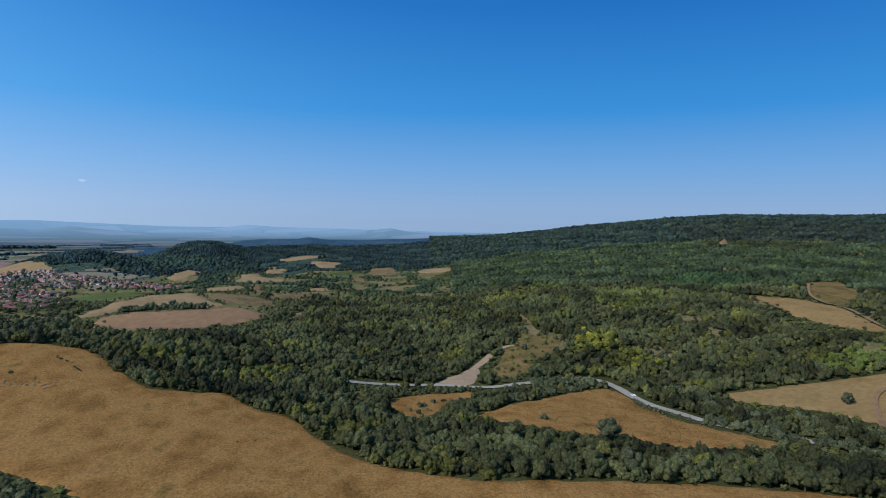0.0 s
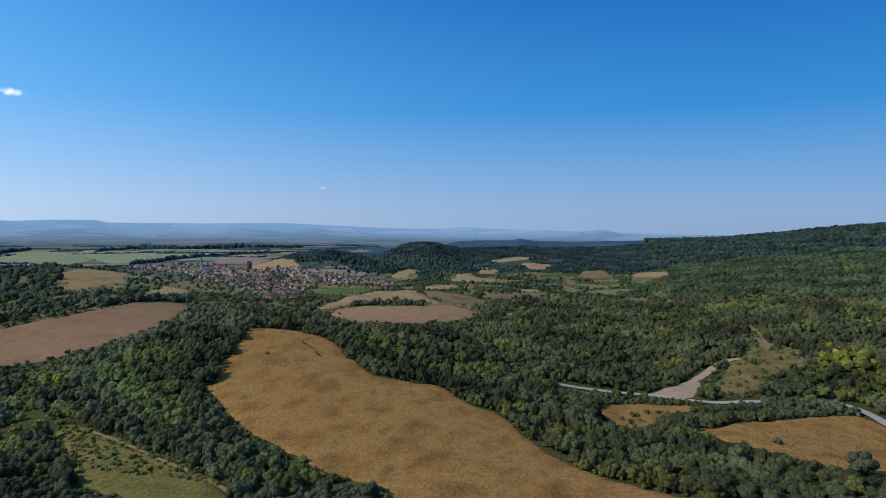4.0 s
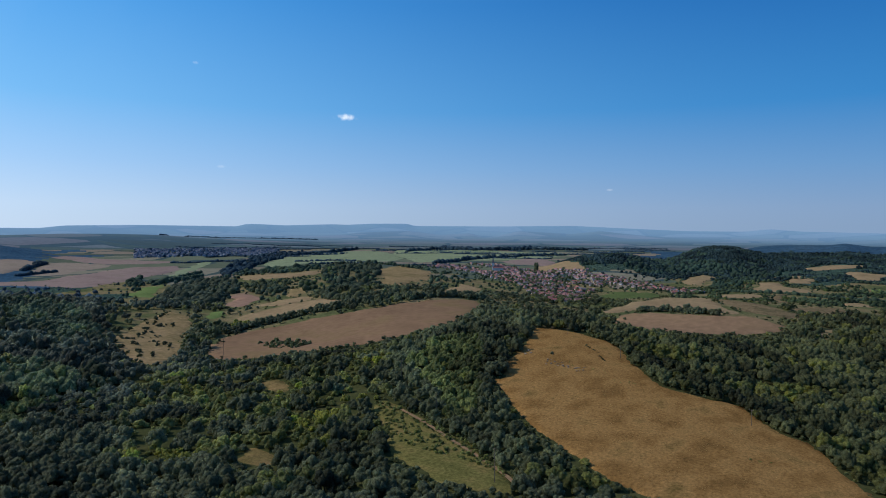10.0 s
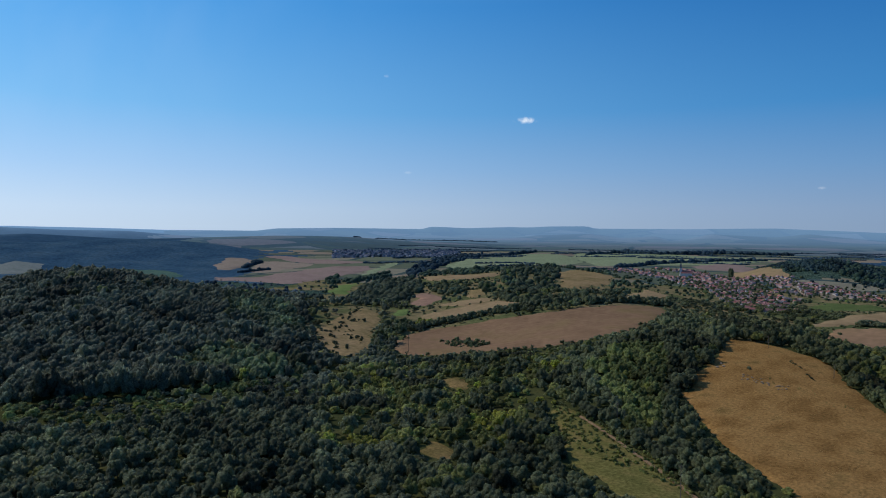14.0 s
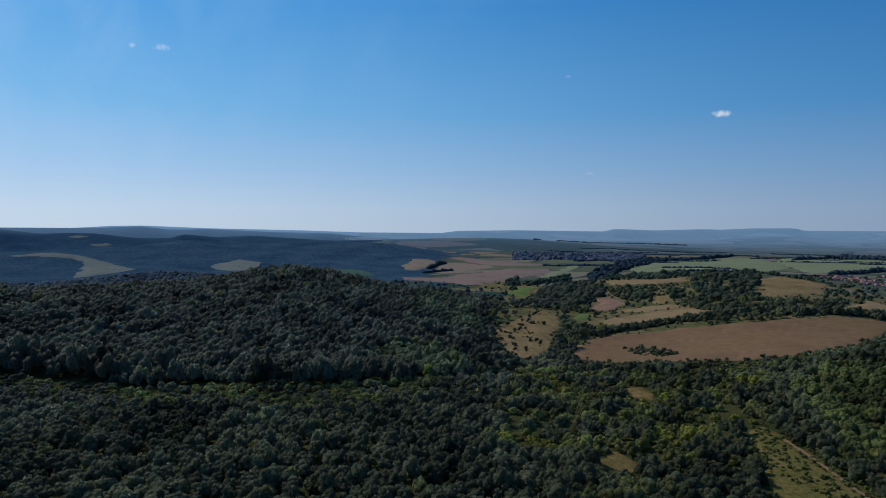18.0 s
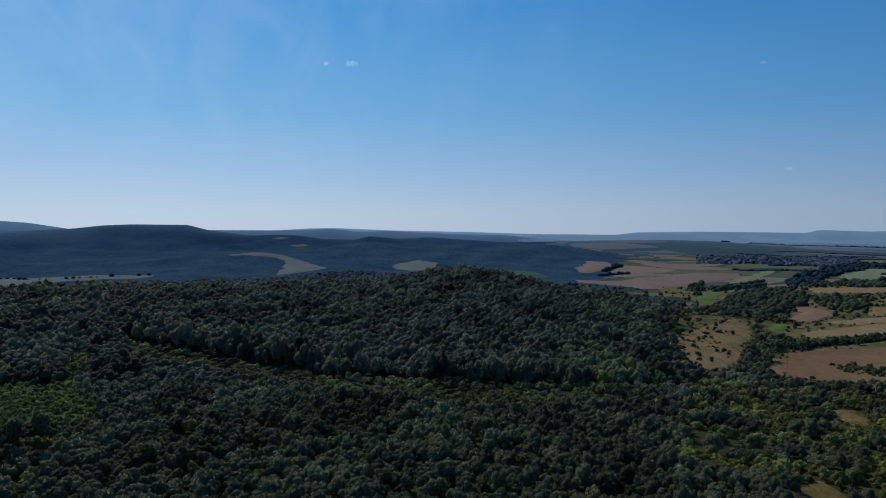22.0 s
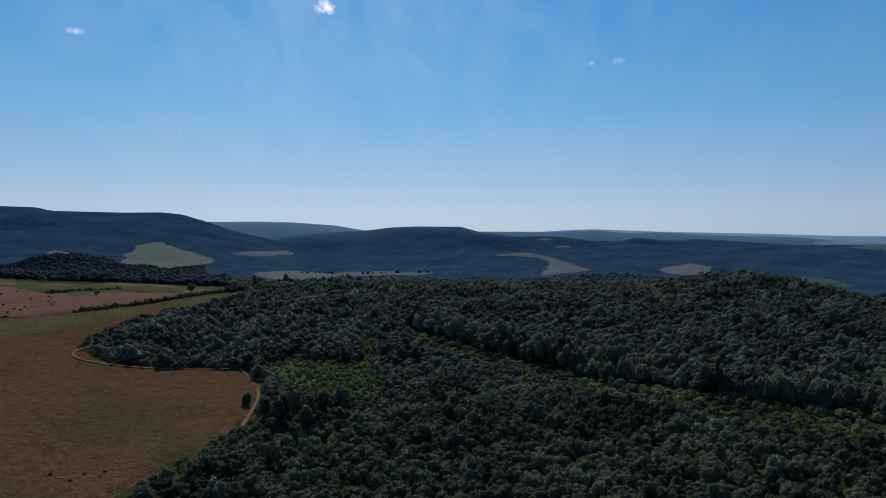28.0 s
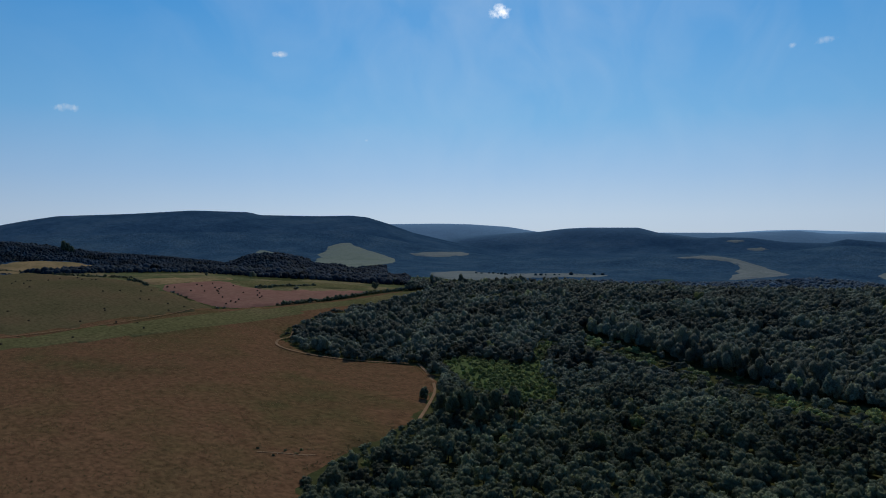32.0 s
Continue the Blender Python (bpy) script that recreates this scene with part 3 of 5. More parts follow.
    ob = mesh_object(name, np.column_stack((co, z)), [list(t) for t in tris], mat, smooth=True)
    if clear:
        OPEN.append(ring)
    return tagged(ob, label, category, kind="structure")


def way(name, label, mat, wide, corners, category, lift=0.5, verge=2.0):
    """A road or track: a strip along plan points."""
    p = np.array([tuple(float(v) for v in c.split()) for c in corners.split(",")])
    for _ in range(3):
        q = np.stack((0.75 * p[:-1] + 0.25 * p[1:], 0.25 * p[:-1] + 0.75 * p[1:]), 1).reshape(-1, 2)
        p = np.vstack((p[:1], q, p[-1:]))
    d = np.gradient(p, axis=0)
    s = np.stack((-d[:, 1], d[:, 0]), -1) / np.hypot(*d.T)[:, None]
    rows = [p + s * wide * f for f in (-0.5, 0, 0.5)]
    co = np.vstack(rows)
    z = np.tile(height(*rows[1].T), 3) + lift
    n = len(p)
    q = [(a + i, a + i + 1, a + n + i + 1, a + n + i) for a in (0, n) for i in range(n - 1)]
    OPEN.append(np.vstack((p + s * (wide * 0.5 + verge), (p - s * (wide * 0.5 + verge))[::-1])))
    return tagged(mesh_object(name, np.column_stack((co, z)), q, mat, smooth=True), label, category, kind="structure")


# ---- fields, roads and tracks ----
field("hay_meadow", "dry golden grass on a rounded spur above the woods", M_SPUR,
      "-260 469, -220 471, -183 457, -147 409, -127 386, -101 389, -80 392, -59 361, -41 359, -22 315, -11 299, 0 282, 14 270, 38 258, 59 244, 103 237, 135 230, 176 220, 196 212, 147 142, 76 79, 0 90, -39 155, -61 221, -82 230, -98 234, -115 248, -139 261, -161 279, -212 329, -205 334, -226 361, -224 380, -244 430")
field("valley_field", "golden mown field between hedges beside the road", M_SPUR,
      "65 386, 97 407, 124 420, 165 443, 181 450, 183 431, 185 417, 182 393, 186 362, 192 328, 203 308, 213 294, 217 279, 194 281, 163 278, 144 290, 134 308, 116 310, 97 326, 83 349")
field("valley_field", "small golden field enclosed by bushes", M_SPUR,
      "13 420, 32 449, 58 460, 86 462, 81 444, 58 427, 51 399, 37 375, 27 377, 21 392")
field("valley_field", "little dry meadow below the road", M_CLEARING,
      "-11 447, 8 462, 11 441, 0 426, -9 432")
field("valley_field", "tan stubble field at the foot of the wooded slope", M_STRAWFIELD,
      "243 410, 278 417, 330 422, 393 427, 428 427, 301 299, 289 313, 294 346, 275 371, 247 389")
field("hill_field", "narrow tan field on the wooded slope", M_STRAWFIELD,
      "482 773, 512 741, 539 714, 544 647, 518 600, 512 559, 477 521, 471 559, 460 591, 456 621, 477 664, 483 720")
field("hill_field", "rough grass with shrubs on the slope", M_MEADOW,
      "620 817, 678 829, 632 733, 550 645, 545 712")
field("meadow", "pale green meadow beside the gravel track", M_MEADOW,
      "103 508, 119 548, 148 614, 168 635, 193 610, 195 589, 177 557, 147 527, 128 481, 116 489")
field("hill_field", "pinkish tan field on a round hill below a hedge", M_ROUND,
      "-234 572, -268 662, -258 696, -209 709, -177 730, -150 759, -114 740, -105 729, -112 696, -131 652, -164 611, -187 581, -204 552")
field("hill_field", "pale tan field over the hedge of the round hill", M_STUBBLE,
      "-305 669, -288 702, -293 782, -272 819, -275 1058, -222 877, -184 789, -154 769, -179 738, -213 722, -263 712, -275 672")
field("hill_field", "rough brown heath sloping to the round field", M_HEATH,
      "-245 958, -216 954, -148 870, -104 812, -115 784, -143 771, -180 791")
field("hill_field", "small dry field among woods on the hillside", M_STUBBLE,
      "-420 1435, -429 1529, -406 1564, -384 1537, -364 1424, -373 1357, -400 1365")
field("hill_field", "small dry field among woods on the hillside", M_STUBBLE,
      "-266 1293, -264 1432, -248 1478, -201 1373, -149 1336, -155 1244, -210 1252, -240 1220")
field("hill_field", "small dry field among woods on the hillside", M_STUBBLE,
      "-232 1543, -212 1586, -175 1526, -183 1469, -214 1463")
field("hill_field", "long pale field under the wooded crest", M_STUBBLE,
      "-242 1707, -212 1755, -161 1777, -91 1766, -118 1720, -177 1671, -222 1665")
field("hill_field", "small dry field among woods on the hillside", M_STUBBLE,
      "-142 1650, -122 1676, -92 1657, -52 1639, -60 1575, -100 1549, -122 1583")
field("hill_field", "dry brown pasture on the hillside", M_HEATH,
      "-31 1282, -16 1422, 12 1497, 0 1323, 10 1257, -7 1188")
field("hill_field", "dry brown pasture on the hillside", M_HEATH,
      "9 1556, 51 1567, 93 1505, 67 1402, 34 1422, 15 1459")
field("hill_field", "small dry field among woods on the hillside", M_STUBBLE,
      "119 1453, 153 1460, 200 1418, 195 1365, 157 1351, 128 1401")
field("hill_field", "narrow tan strip on the slope", M_STUBBLE,
      "-271 1114, -245 1167, -212 1158, -214 1085, -248 1054")
field("hill_field", "dry brown pasture on the hillside", M_HEATH,
      "-173 938, -196 1172, -184 1222, -173 1099, -161 922")
field("hill_field", "dry brown pasture on the hillside", M_HEATH,
      "-127 897, -81 999, -75 891, -106 853, -119 848")
field("hill_field", "small dry field among woods on the hillside", M_STUBBLE,
      "-84 717, -76 770, -65 761, -72 730")
field("hill_field", "small dry field among woods on the hillside", M_STUBBLE,
      "-97 1127, -64 1164, -63 1080, -87 1061")
field("meadow", "bright grass slope behind the village", M_GLADE,
      "-381 861, -479 1134, -429 1146, -366 1097, -314 1041, -285 817, -327 819")
field("plain_field", "pinkish bare field behind the village", M_PINKFAR,
      "-1094 1727, -1162 2017, -1048 1980, -784 1562, -925 1683, -940 1568")
field("plain_field", "tan field behind the village", M_STUBBLE,
      "-873 1542, -873 1687, -679 1467, -639 1454, -666 1406, -738 1411")
field("hill_field", "wide bare brown field on a gentle hill", M_BROWN,
      "-534 329, -588 383, -604 414, -596 451, -563 487, -520 525, -491 571, -468 630, -456 662, -426 643, -388 548, -354 472, -359 425, -371 402, -394 384, -428 370, -446 360, -462 338, -488 317")
field("hill_field", "narrow tan field behind a long hedge", M_STUBBLE,
      "-660 437, -698 486, -698 537, -677 586, -649 601, -574 565, -602 548, -632 511, -646 473, -646 442")
field("hill_field", "small tan field on the hill crest", M_STUBBLE,
      "-517 656, -679 914, -703 1011, -615 914, -512 751, -533 731, -510 662")
field("hill_field", "yellow-green hill field beside a dark copse", M_YELLOW,
      "-886 931, -1181 1278, -1161 1349, -1025 1280, -777 988, -743 879, -724 812, -763 812")
field("hill_field", "tan strip field on the far hillside", M_STUBBLE,
      "-1134 768, -1131 802, -990 789, -994 846, -982 882, -914 814, -929 765, -977 728, -1032 708")
field("plain_field", "long pale green crop field on the plain", M_GREENFIELD,
      "-1466 1078, -1806 1463, -1924 1695, -1973 1992, -1820 2005, -1328 1543, -1296 1379, -1398 1274, -1398 1171, -1373 1075")
field("plain_field", "wide green crop field on the plain", M_GREENFIELD,
      "-1819 2012, -1949 2265, -1551 2340, -1358 2407, -1159 2447, -1100 2124, -1116 1751, -1214 1574, -1244 1473, -1428 1636")
field("hill_field", "small reddish ploughed field", M_PINK,
      "-823 542, -907 622, -882 641, -795 582, -741 521, -758 507")
field("hill_field", "tan pasture behind the dark copse", M_STUBBLE,
      "-740 538, -746 575, -769 633, -738 639, -681 600, -689 567, -698 537")
field("hill_field", "tan glade between bushes", M_YELLOW,
      "-824 651, -831 685, -822 712, -785 679, -769 633, -786 626")
field("meadow", "bright green meadow along the stream", M_LUSH,
      "-1031 505, -1162 601, -1204 665, -1045 566, -974 503")
field("meadow", "green meadow along the stream", M_GREENFIELD,
      "-1291 684, -1442 838, -1565 960, -1732 1116, -1806 1126, -1561 904, -1416 770")
field("hill_field", "dry hillside dotted with dark bushes", M_YELLOW,
      "-630 288, -722 367, -763 414, -777 440, -719 428, -655 387, -628 362, -560 326, -493 265, -512 255, -563 266")
field("meadow", "small green meadow in the hollow", M_LUSH,
      "-734 454, -773 508, -719 480, -692 440")
field("bare_patch", "bare earth corner of the brown field", M_SOIL,
      "-544 336, -573 363, -573 374, -522 344, -498 319", lift=0.7)
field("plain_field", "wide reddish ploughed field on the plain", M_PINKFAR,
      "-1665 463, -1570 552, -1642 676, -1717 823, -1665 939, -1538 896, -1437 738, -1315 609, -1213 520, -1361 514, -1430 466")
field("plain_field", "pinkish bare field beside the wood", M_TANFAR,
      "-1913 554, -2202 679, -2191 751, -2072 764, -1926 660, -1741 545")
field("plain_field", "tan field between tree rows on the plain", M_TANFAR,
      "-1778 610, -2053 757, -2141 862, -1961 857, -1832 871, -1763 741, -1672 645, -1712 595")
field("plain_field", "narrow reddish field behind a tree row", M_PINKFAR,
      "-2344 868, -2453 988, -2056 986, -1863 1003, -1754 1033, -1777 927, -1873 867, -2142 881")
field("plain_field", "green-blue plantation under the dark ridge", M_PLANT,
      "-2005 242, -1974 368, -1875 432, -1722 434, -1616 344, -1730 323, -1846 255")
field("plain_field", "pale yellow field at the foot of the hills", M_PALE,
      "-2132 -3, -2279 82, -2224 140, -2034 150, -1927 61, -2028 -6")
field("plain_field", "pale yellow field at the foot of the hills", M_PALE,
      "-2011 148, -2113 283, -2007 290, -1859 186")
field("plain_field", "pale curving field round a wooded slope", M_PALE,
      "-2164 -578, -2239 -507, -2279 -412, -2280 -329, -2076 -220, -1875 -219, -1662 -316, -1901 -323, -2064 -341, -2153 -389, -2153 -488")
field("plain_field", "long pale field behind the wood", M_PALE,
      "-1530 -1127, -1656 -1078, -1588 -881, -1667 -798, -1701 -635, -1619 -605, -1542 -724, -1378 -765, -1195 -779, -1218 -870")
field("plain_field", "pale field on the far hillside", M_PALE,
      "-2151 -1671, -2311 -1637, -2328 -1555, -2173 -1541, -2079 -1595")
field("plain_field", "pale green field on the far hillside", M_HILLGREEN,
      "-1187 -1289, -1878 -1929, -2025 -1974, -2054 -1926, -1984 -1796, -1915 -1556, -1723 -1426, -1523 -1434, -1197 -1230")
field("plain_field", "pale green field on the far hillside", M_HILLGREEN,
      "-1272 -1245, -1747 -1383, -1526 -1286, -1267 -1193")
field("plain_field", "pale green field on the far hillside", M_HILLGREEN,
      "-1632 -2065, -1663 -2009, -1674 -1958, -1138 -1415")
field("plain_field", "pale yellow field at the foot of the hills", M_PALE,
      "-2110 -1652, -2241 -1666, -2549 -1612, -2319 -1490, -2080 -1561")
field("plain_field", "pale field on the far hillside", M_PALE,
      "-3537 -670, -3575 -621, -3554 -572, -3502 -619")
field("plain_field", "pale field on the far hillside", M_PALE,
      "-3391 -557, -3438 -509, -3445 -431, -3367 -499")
field("bare_patch", "bare earth scar on the wooded slope", M_SOIL,
      "743 1252, 798 1313, 817 1310, 774 1253", lift=2.0)
field("meadow", "grassy clearing between woods with dry patches", M_CLEARING,
      "-254 260, -244 270, -215 258, -180 240, -157 232, -122 207, -115 199, -149 187, -161 199, -170 197, -194 211, -217 234")
field("meadow", "small brown grassy slope among the trees", M_MEADOW,
      "-378 276, -371 290, -342 277, -327 262, -343 260")
field("meadow", "small sandy glade among low bushes", M_MEADOW,
      "-244 164, -248 179, -229 179, -221 170, -230 165")
field("meadow", "small dry glade in the woods", M_MEADOW,
      "-253 174, -252 183, -237 181, -219 174, -229 166")
field("upland_field", "wide upland field of brown and green grass", M_UPLAND,
      "-160 -1139, -317 -1105, -423 -1048, -398 -914, -427 -783, -414 -721, -394 -609, -410 -564, -489 -548, -611 -556, -708 -547, -591 -528, -525 -494, -464 -486, -396 -456, -363 -423, -344 -373, -363 -331, -382 -290, -363 -261, -333 -236, -295 -218, -268 -203, -237 -198, -196 -192, -175 -187, -157 -176, -125 -129, -41 -113, -6 -180")
field("upland_field", "olive grass slope strewn with bales", M_UPOLIVE,
      "-531 -1640, -551 -1519, -394 -906, -428 -771, -424 -727, -407 -630, -405 -571, -318 -564, -249 -575, -212 -587, -192 -595", lift=0.55)
field("upland_field", "long greener band across the upland grass", M_UPGREEN,
      "-189 -588, -209 -580, -246 -568, -312 -554, -401 -561, -470 -545, -602 -547, -721 -546, -776 -545, -616 -503, -518 -506, -442 -496, -348 -495, -259 -501, -192 -533, -173 -538", lift=0.65)
field("upland_field", "reddish stubble field strewn with bales", M_RED,
      "-430 -739, -519 -737, -525 -718, -509 -643, -589 -616, -639 -581, -649 -575, -622 -565, -475 -551, -410 -572, -410 -635", lift=0.9)
field("upland_field", "pale dry field before the wooded ridge", M_YELLOW,
      "-556 -1653, -581 -1602, -655 -1616, -756 -1589, -739 -1522, -458 -1052, -565 -1557, -539 -1604")
field("upland_field", "narrow tan strip beside the reddish field", M_YELLOW,
      "-438 -800, -504 -780, -550 -748, -564 -736, -515 -732, -453 -737, -427 -746", lift=0.8)
field("upland_field", "narrow green strip beside the reddish field", M_UPGREEN,
      "-532 -728, -559 -730, -644 -722, -720 -655, -672 -590, -606 -634, -520 -650", lift=0.8)
field("meadow", "bright green glade of bushes and grass", M_GLADE,
      "-406 -259, -427 -258, -420 -228, -442 -222, -466 -235, -514 -243, -501 -232, -447 -218, -406 -196, -378 -168, -349 -165, -338 -179, -354 -201, -376 -224")
field("meadow", "bright green clearing of low growth in the wood", M_GLADE,
      "-402 -281, -428 -280, -424 -249, -391 -188, -375 -183, -363 -203, -345 -209, -370 -246")
way("road", "pale grey asphalt country road through the valley", M_ROAD, 6.8,
    "-15 471, 16 475, 61 485, 86 472, 110 464, 139 472, 165 481, 184 471, 189 444, 188 422, 189 392, 196 368, 200 336, 211 315, 224 301, 233 284, 248 267, 257 254", "road", 0.6, 6.0)
way("track", "pale gravel track climbing from the road", M_TRACK, 7.0,
    "65 486, 80 510, 95 532, 109 553, 121 575, 134 588, 145 587", "track", 0.7)
field("gravel_patch", "pale trodden gravel at the road junction", M_TRACK,
      "49 488, 68 507, 91 532, 102 538, 97 513, 86 478, 69 478", lift=0.9)
way("footpath", "narrow bare earth path down the clearing", M_SOIL, 2.0,
    "-226 258, -198 246, -173 233, -147 221, -126 210, -118 203", "path", 0.8)
way("field_track", "pale earth track along the edge of the wood", M_SOIL, 2.0,
    "-386 -293, -361 -264, -332 -237, -301 -220, -268 -203", "track")
way("field_track", "pale earth track across the stubble", M_SOIL, 3.6,
    "360 391, 339 377, 317 350, 290 314", "track", 1.4)
way("field_track", "pale earth track down the hillside field", M_SOIL, 3.5,
    "620 809, 547 712, 535 636, 509 574, 497 543", "track", 2.2)
way("field_track", "faint reddish earth track across the upland", M_SOIL, 1.6,
    "-209 -578, -238 -569, -267 -563, -304 -559, -348 -566, -387 -584", "track", 1.5)
way("bare_strip", "pale bare strip beside the old woodpile", M_SOIL, 0.9,
    "-177 -223, -182 -216, -185 -209, -191 -201", "track", 0.9)
way("field_track", "reddish bare edge round the wood", M_SOIL, 2.0,
    "-402 -452, -376 -424, -360 -424, -340 -404, -340 -372, -356 -335, -378 -296", "track", 1.4)
# ---- trees and woods ----
def ball(level):
    bm = bmesh.new()
    bmesh.ops.create_icosphere(bm, subdivisions=level, radius=1)
    v = np.array([q.co[:] for q in bm.verts])
    f = np.array([[q.index for q in t.verts] for t in bm.faces])
    bm.free()
    return v, f


BALLS = {k: ball(k) for k in (1, 2)}


def crown_shape(seed, lobes, level, leaves, leaf=0.10, tall=1.0, rough=0.12, open_below=0.0):
    """A tree crown one unit wide in radius: billowing lobes round a leaning core, with loose sprays of leaves.
    Its foot is at z = 0."""
    rng = np.random.default_rng(seed)
    vs, fs, count = [], [], 0
    bv, bf = BALLS[level]
    centres = [(np.array((0, 0, 0.78 * tall)), np.array((0.62, 0.62, 0.60 * tall)))]
    for i in range(lobes):
        a = 2.399 * i + rng.uniform(-0.5, 0.5)
        h = ((i + 0.5) / lobes) ** 0.8
        out = 0.64 * math.sqrt(max(0.01, 1 - (1.2 * h - 0.25) ** 2)) * rng.uniform(0.8, 1.12)
        c = np.array((out * math.cos(a), out * math.sin(a), tall * (0.36 + 0.92 * h)))
        k = rng.uniform(0.30, 0.46) * (6.5 / lobes) ** 0.3 * (1.1 - 0.2 * h)
        centres.append((c, k * np.array((1, 1, rng.uniform(0.8, 1.0)))))
    for c, s in centres:
        v = bv * (1 + rng.normal(0, rough, (len(bv), 1)).clip(-0.3, 0.35)) * s + c
        f = bf[(bv[bf][:, :, 2].mean(1) > -0.15) | (open_below == 0)]
        vs.append(v)
        fs.append(f + count)
        count += len(bv)
    for _ in range(leaves):
        c, s = centres[rng.integers(len(centres))]
        d = rng.normal(size=3)
        d /= np.linalg.norm(d)
        if d[2] < -0.4:
            d[2] *= -1
        p = c + d * s * rng.uniform(0.92, 1.15)
        u = np.cross(d, rng.normal(size=3))
        u /= np.linalg.norm(u)
        w = np.cross(d, u)
        q = rng.normal(size=(3, 3)) * (1.3, 1.3, 0.5) * leaf
        vs.append(p + q[:, :1] * u + q[:, 1:2] * w + q[:, 2:] * d)
        fs.append(np.array([[0, 1, 2]]) + count)
        count += 3
    return np.vstack(vs), np.vstack(fs)


def far_crown_shape(seed):
    """A low rounded crown for woods far off, open below."""
    rng = np.random.default_rng(seed)
    v, f = BALLS[1]
    v = v * (1 + rng.normal(0, 0.16, (len(v), 1)).clip(-0.3, 0.3)) * (1, 1, 0.85) + (0, 0, 0.6)
    return v, f[v[f][:, :, 2].mean(1) > 0.3]


def trunk_shape(seed, limbs=4):
    """A tapered trunk with limbs, one unit high."""
    rng = np.random.default_rng(seed)
    vs, fs, count = [], [], 0

    def limb(a, b, ra, rb, sides=6):
        nonlocal count
        a, b = np.array(a, float), np.array(b, float)
        t = np.linspace(0, 2 * math.pi, sides, endpoint=False)
        ring = np.stack((np.cos(t), np.sin(t), 0 * t), -1)
        vs.extend((a + ring * ra, b + ring * rb))
        for i in range(sides):
            j = (i + 1) % sides
            fs.append((count + i, count + j, count + sides + j))
            fs.append((count + i, count + sides + j, count + sides + i))
        count += 2 * sides

    limb((0, 0, -0.12), (0.01, 0.0, 0.45), 0.045, 0.030)
    limb((0.01, 0, 0.45), (0.03, 0.02, 0.95), 0.030, 0.012)
    for i in range(limbs):
        a, h = 2.4 * i + rng.uniform(0, 1), rng.uniform(0.35, 0.6)
        limb((0.01, 0, h), (0.30 * math.cos(a), 0.30 * math.sin(a), h + 0.28), 0.018, 0.006, 4)
    return np.vstack(vs), np.array(fs)


def spread(kinds, which, x, y, wide, tall, tint, sink=0.0, seed=1):
    """Copies of shapes joined into arrays: corners, triangles and a tint for every corner."""
    rng = np.random.default_rng(seed)
    turn, z = rng.uniform(0, 2 * math.pi, len(x)), height(x, y)
    vs, fs, ts, count = [], [], [], 0
    for k, (v, f) in enumerate(kinds):
        m = np.where(which == k)[0]
        if not len(m):
            continue
        c, s = np.cos(turn[m])[:, None], np.sin(turn[m])[:, None]
        px, py = v[None, :, 0] * wide[m, None], v[None, :, 1] * wide[m, None]
        p = np.stack((c * px - s * py + x[m, None], s * px + c * py + y[m, None], v[None, :, 2] * tall[m, None] + z[m, None] - sink), -1)
        vs.append(p.reshape(-1, 3))
        fs.append((f[None] + (count + len(v) * np.arange(len(m)))[:, None, None]).reshape(-1, 3))
        ts.append(np.repeat(tint[m], len(v), 0))
        count += len(v) * len(m)
    return np.vstack(vs), np.vstack(fs), np.vstack(ts)


def wooded(x, y):
    """How thick the wood stands, 0 to 1."""
    r, a = np.hypot(x, y), np.degrees(np.arctan2(-x, y))
    n, m = soft_noise(x, y, 150, 5), soft_noise(x, y, 60, 6)
    d = np.full(len(x), 0.97)
    d = np.where((a > -8) & (a < 26) & (r > 690) & (r < 1500), 0.20 + 0.5 * n + 0.3 * m, d)
    d = np.where((a > -8) & (a < 9) & (r > 560) & (r <= 900), 0.92 + 0.15 * m, d)
    d = np.where((a < -8) & (r > 560) & (r < 1500), 0.95 + 0.1 * m, d)
    d = np.where((a < -3) & (r > 560) & (r < 1400) & (soft_noise(x, y, 130, 31) > 0.75), 0.3, d)
    d = np.where((a > 26) & (a < 66) & (r > 660) & (r < 1450), 0.10 + 0.5 * np.clip(n - 0.15, 0, 1) + 0.10 * m, d)
    d = np.where((a > 17) & (a < 37) & (r > 940) & (r < 1950), 0.04, d)
    d = np.where((a > 17) & (a < 34) & (r > 720) & (r <= 960), 0.55 + 0.3 * m, d)
    d = np.where((a > 22) & (a < 36) & (r > 550) & (r < 780), 0.6 + 0.4 * m, d)
    d = np.where((a > 20) & (a < 76) & (r > 1450), 0.02, d)
    d = np.where((a > 60) & (a < 76) & (r > 1020) & (r < 2300), 0.03, d)
    d = np.where((a > 128) & (r > 800) & (r < 1030), 0.01, d)
    d = np.where((a > -8) & (a < 20) & (r >= 1500) & (r < 1900), np.where(a < 1, 0.95, 0.5 + 0.6 * n + 0.3 * m), d)
    d = np.where((a > 17) & (a < 28) & (r > 1620) & (r < 1900), 0.85, d)
    d = np.where((a > 8) & (a < 19) & (r > 1830), 0.97, d)
    d = np.where((a > 76) & (a < 93) & (r > 1500), 0.15 + 0.05 * (a - 76) + 0.5 * n, d)
    d = np.where((a > 92) & (a < 130) & (r > 1550) & (r < 2000), 0.5 + 0.6 * n, d)
    d = np.where((a > 38) & (a < 68) & (r < 640), 0.92 + 0.2 * n + 0.15 * m, d)
    d = np.where((a > 43) & (a < 64) & (r > 290) & (r < 520), 0.72 + 0.4 * m, d)
    return np.clip(d, 0, 1)


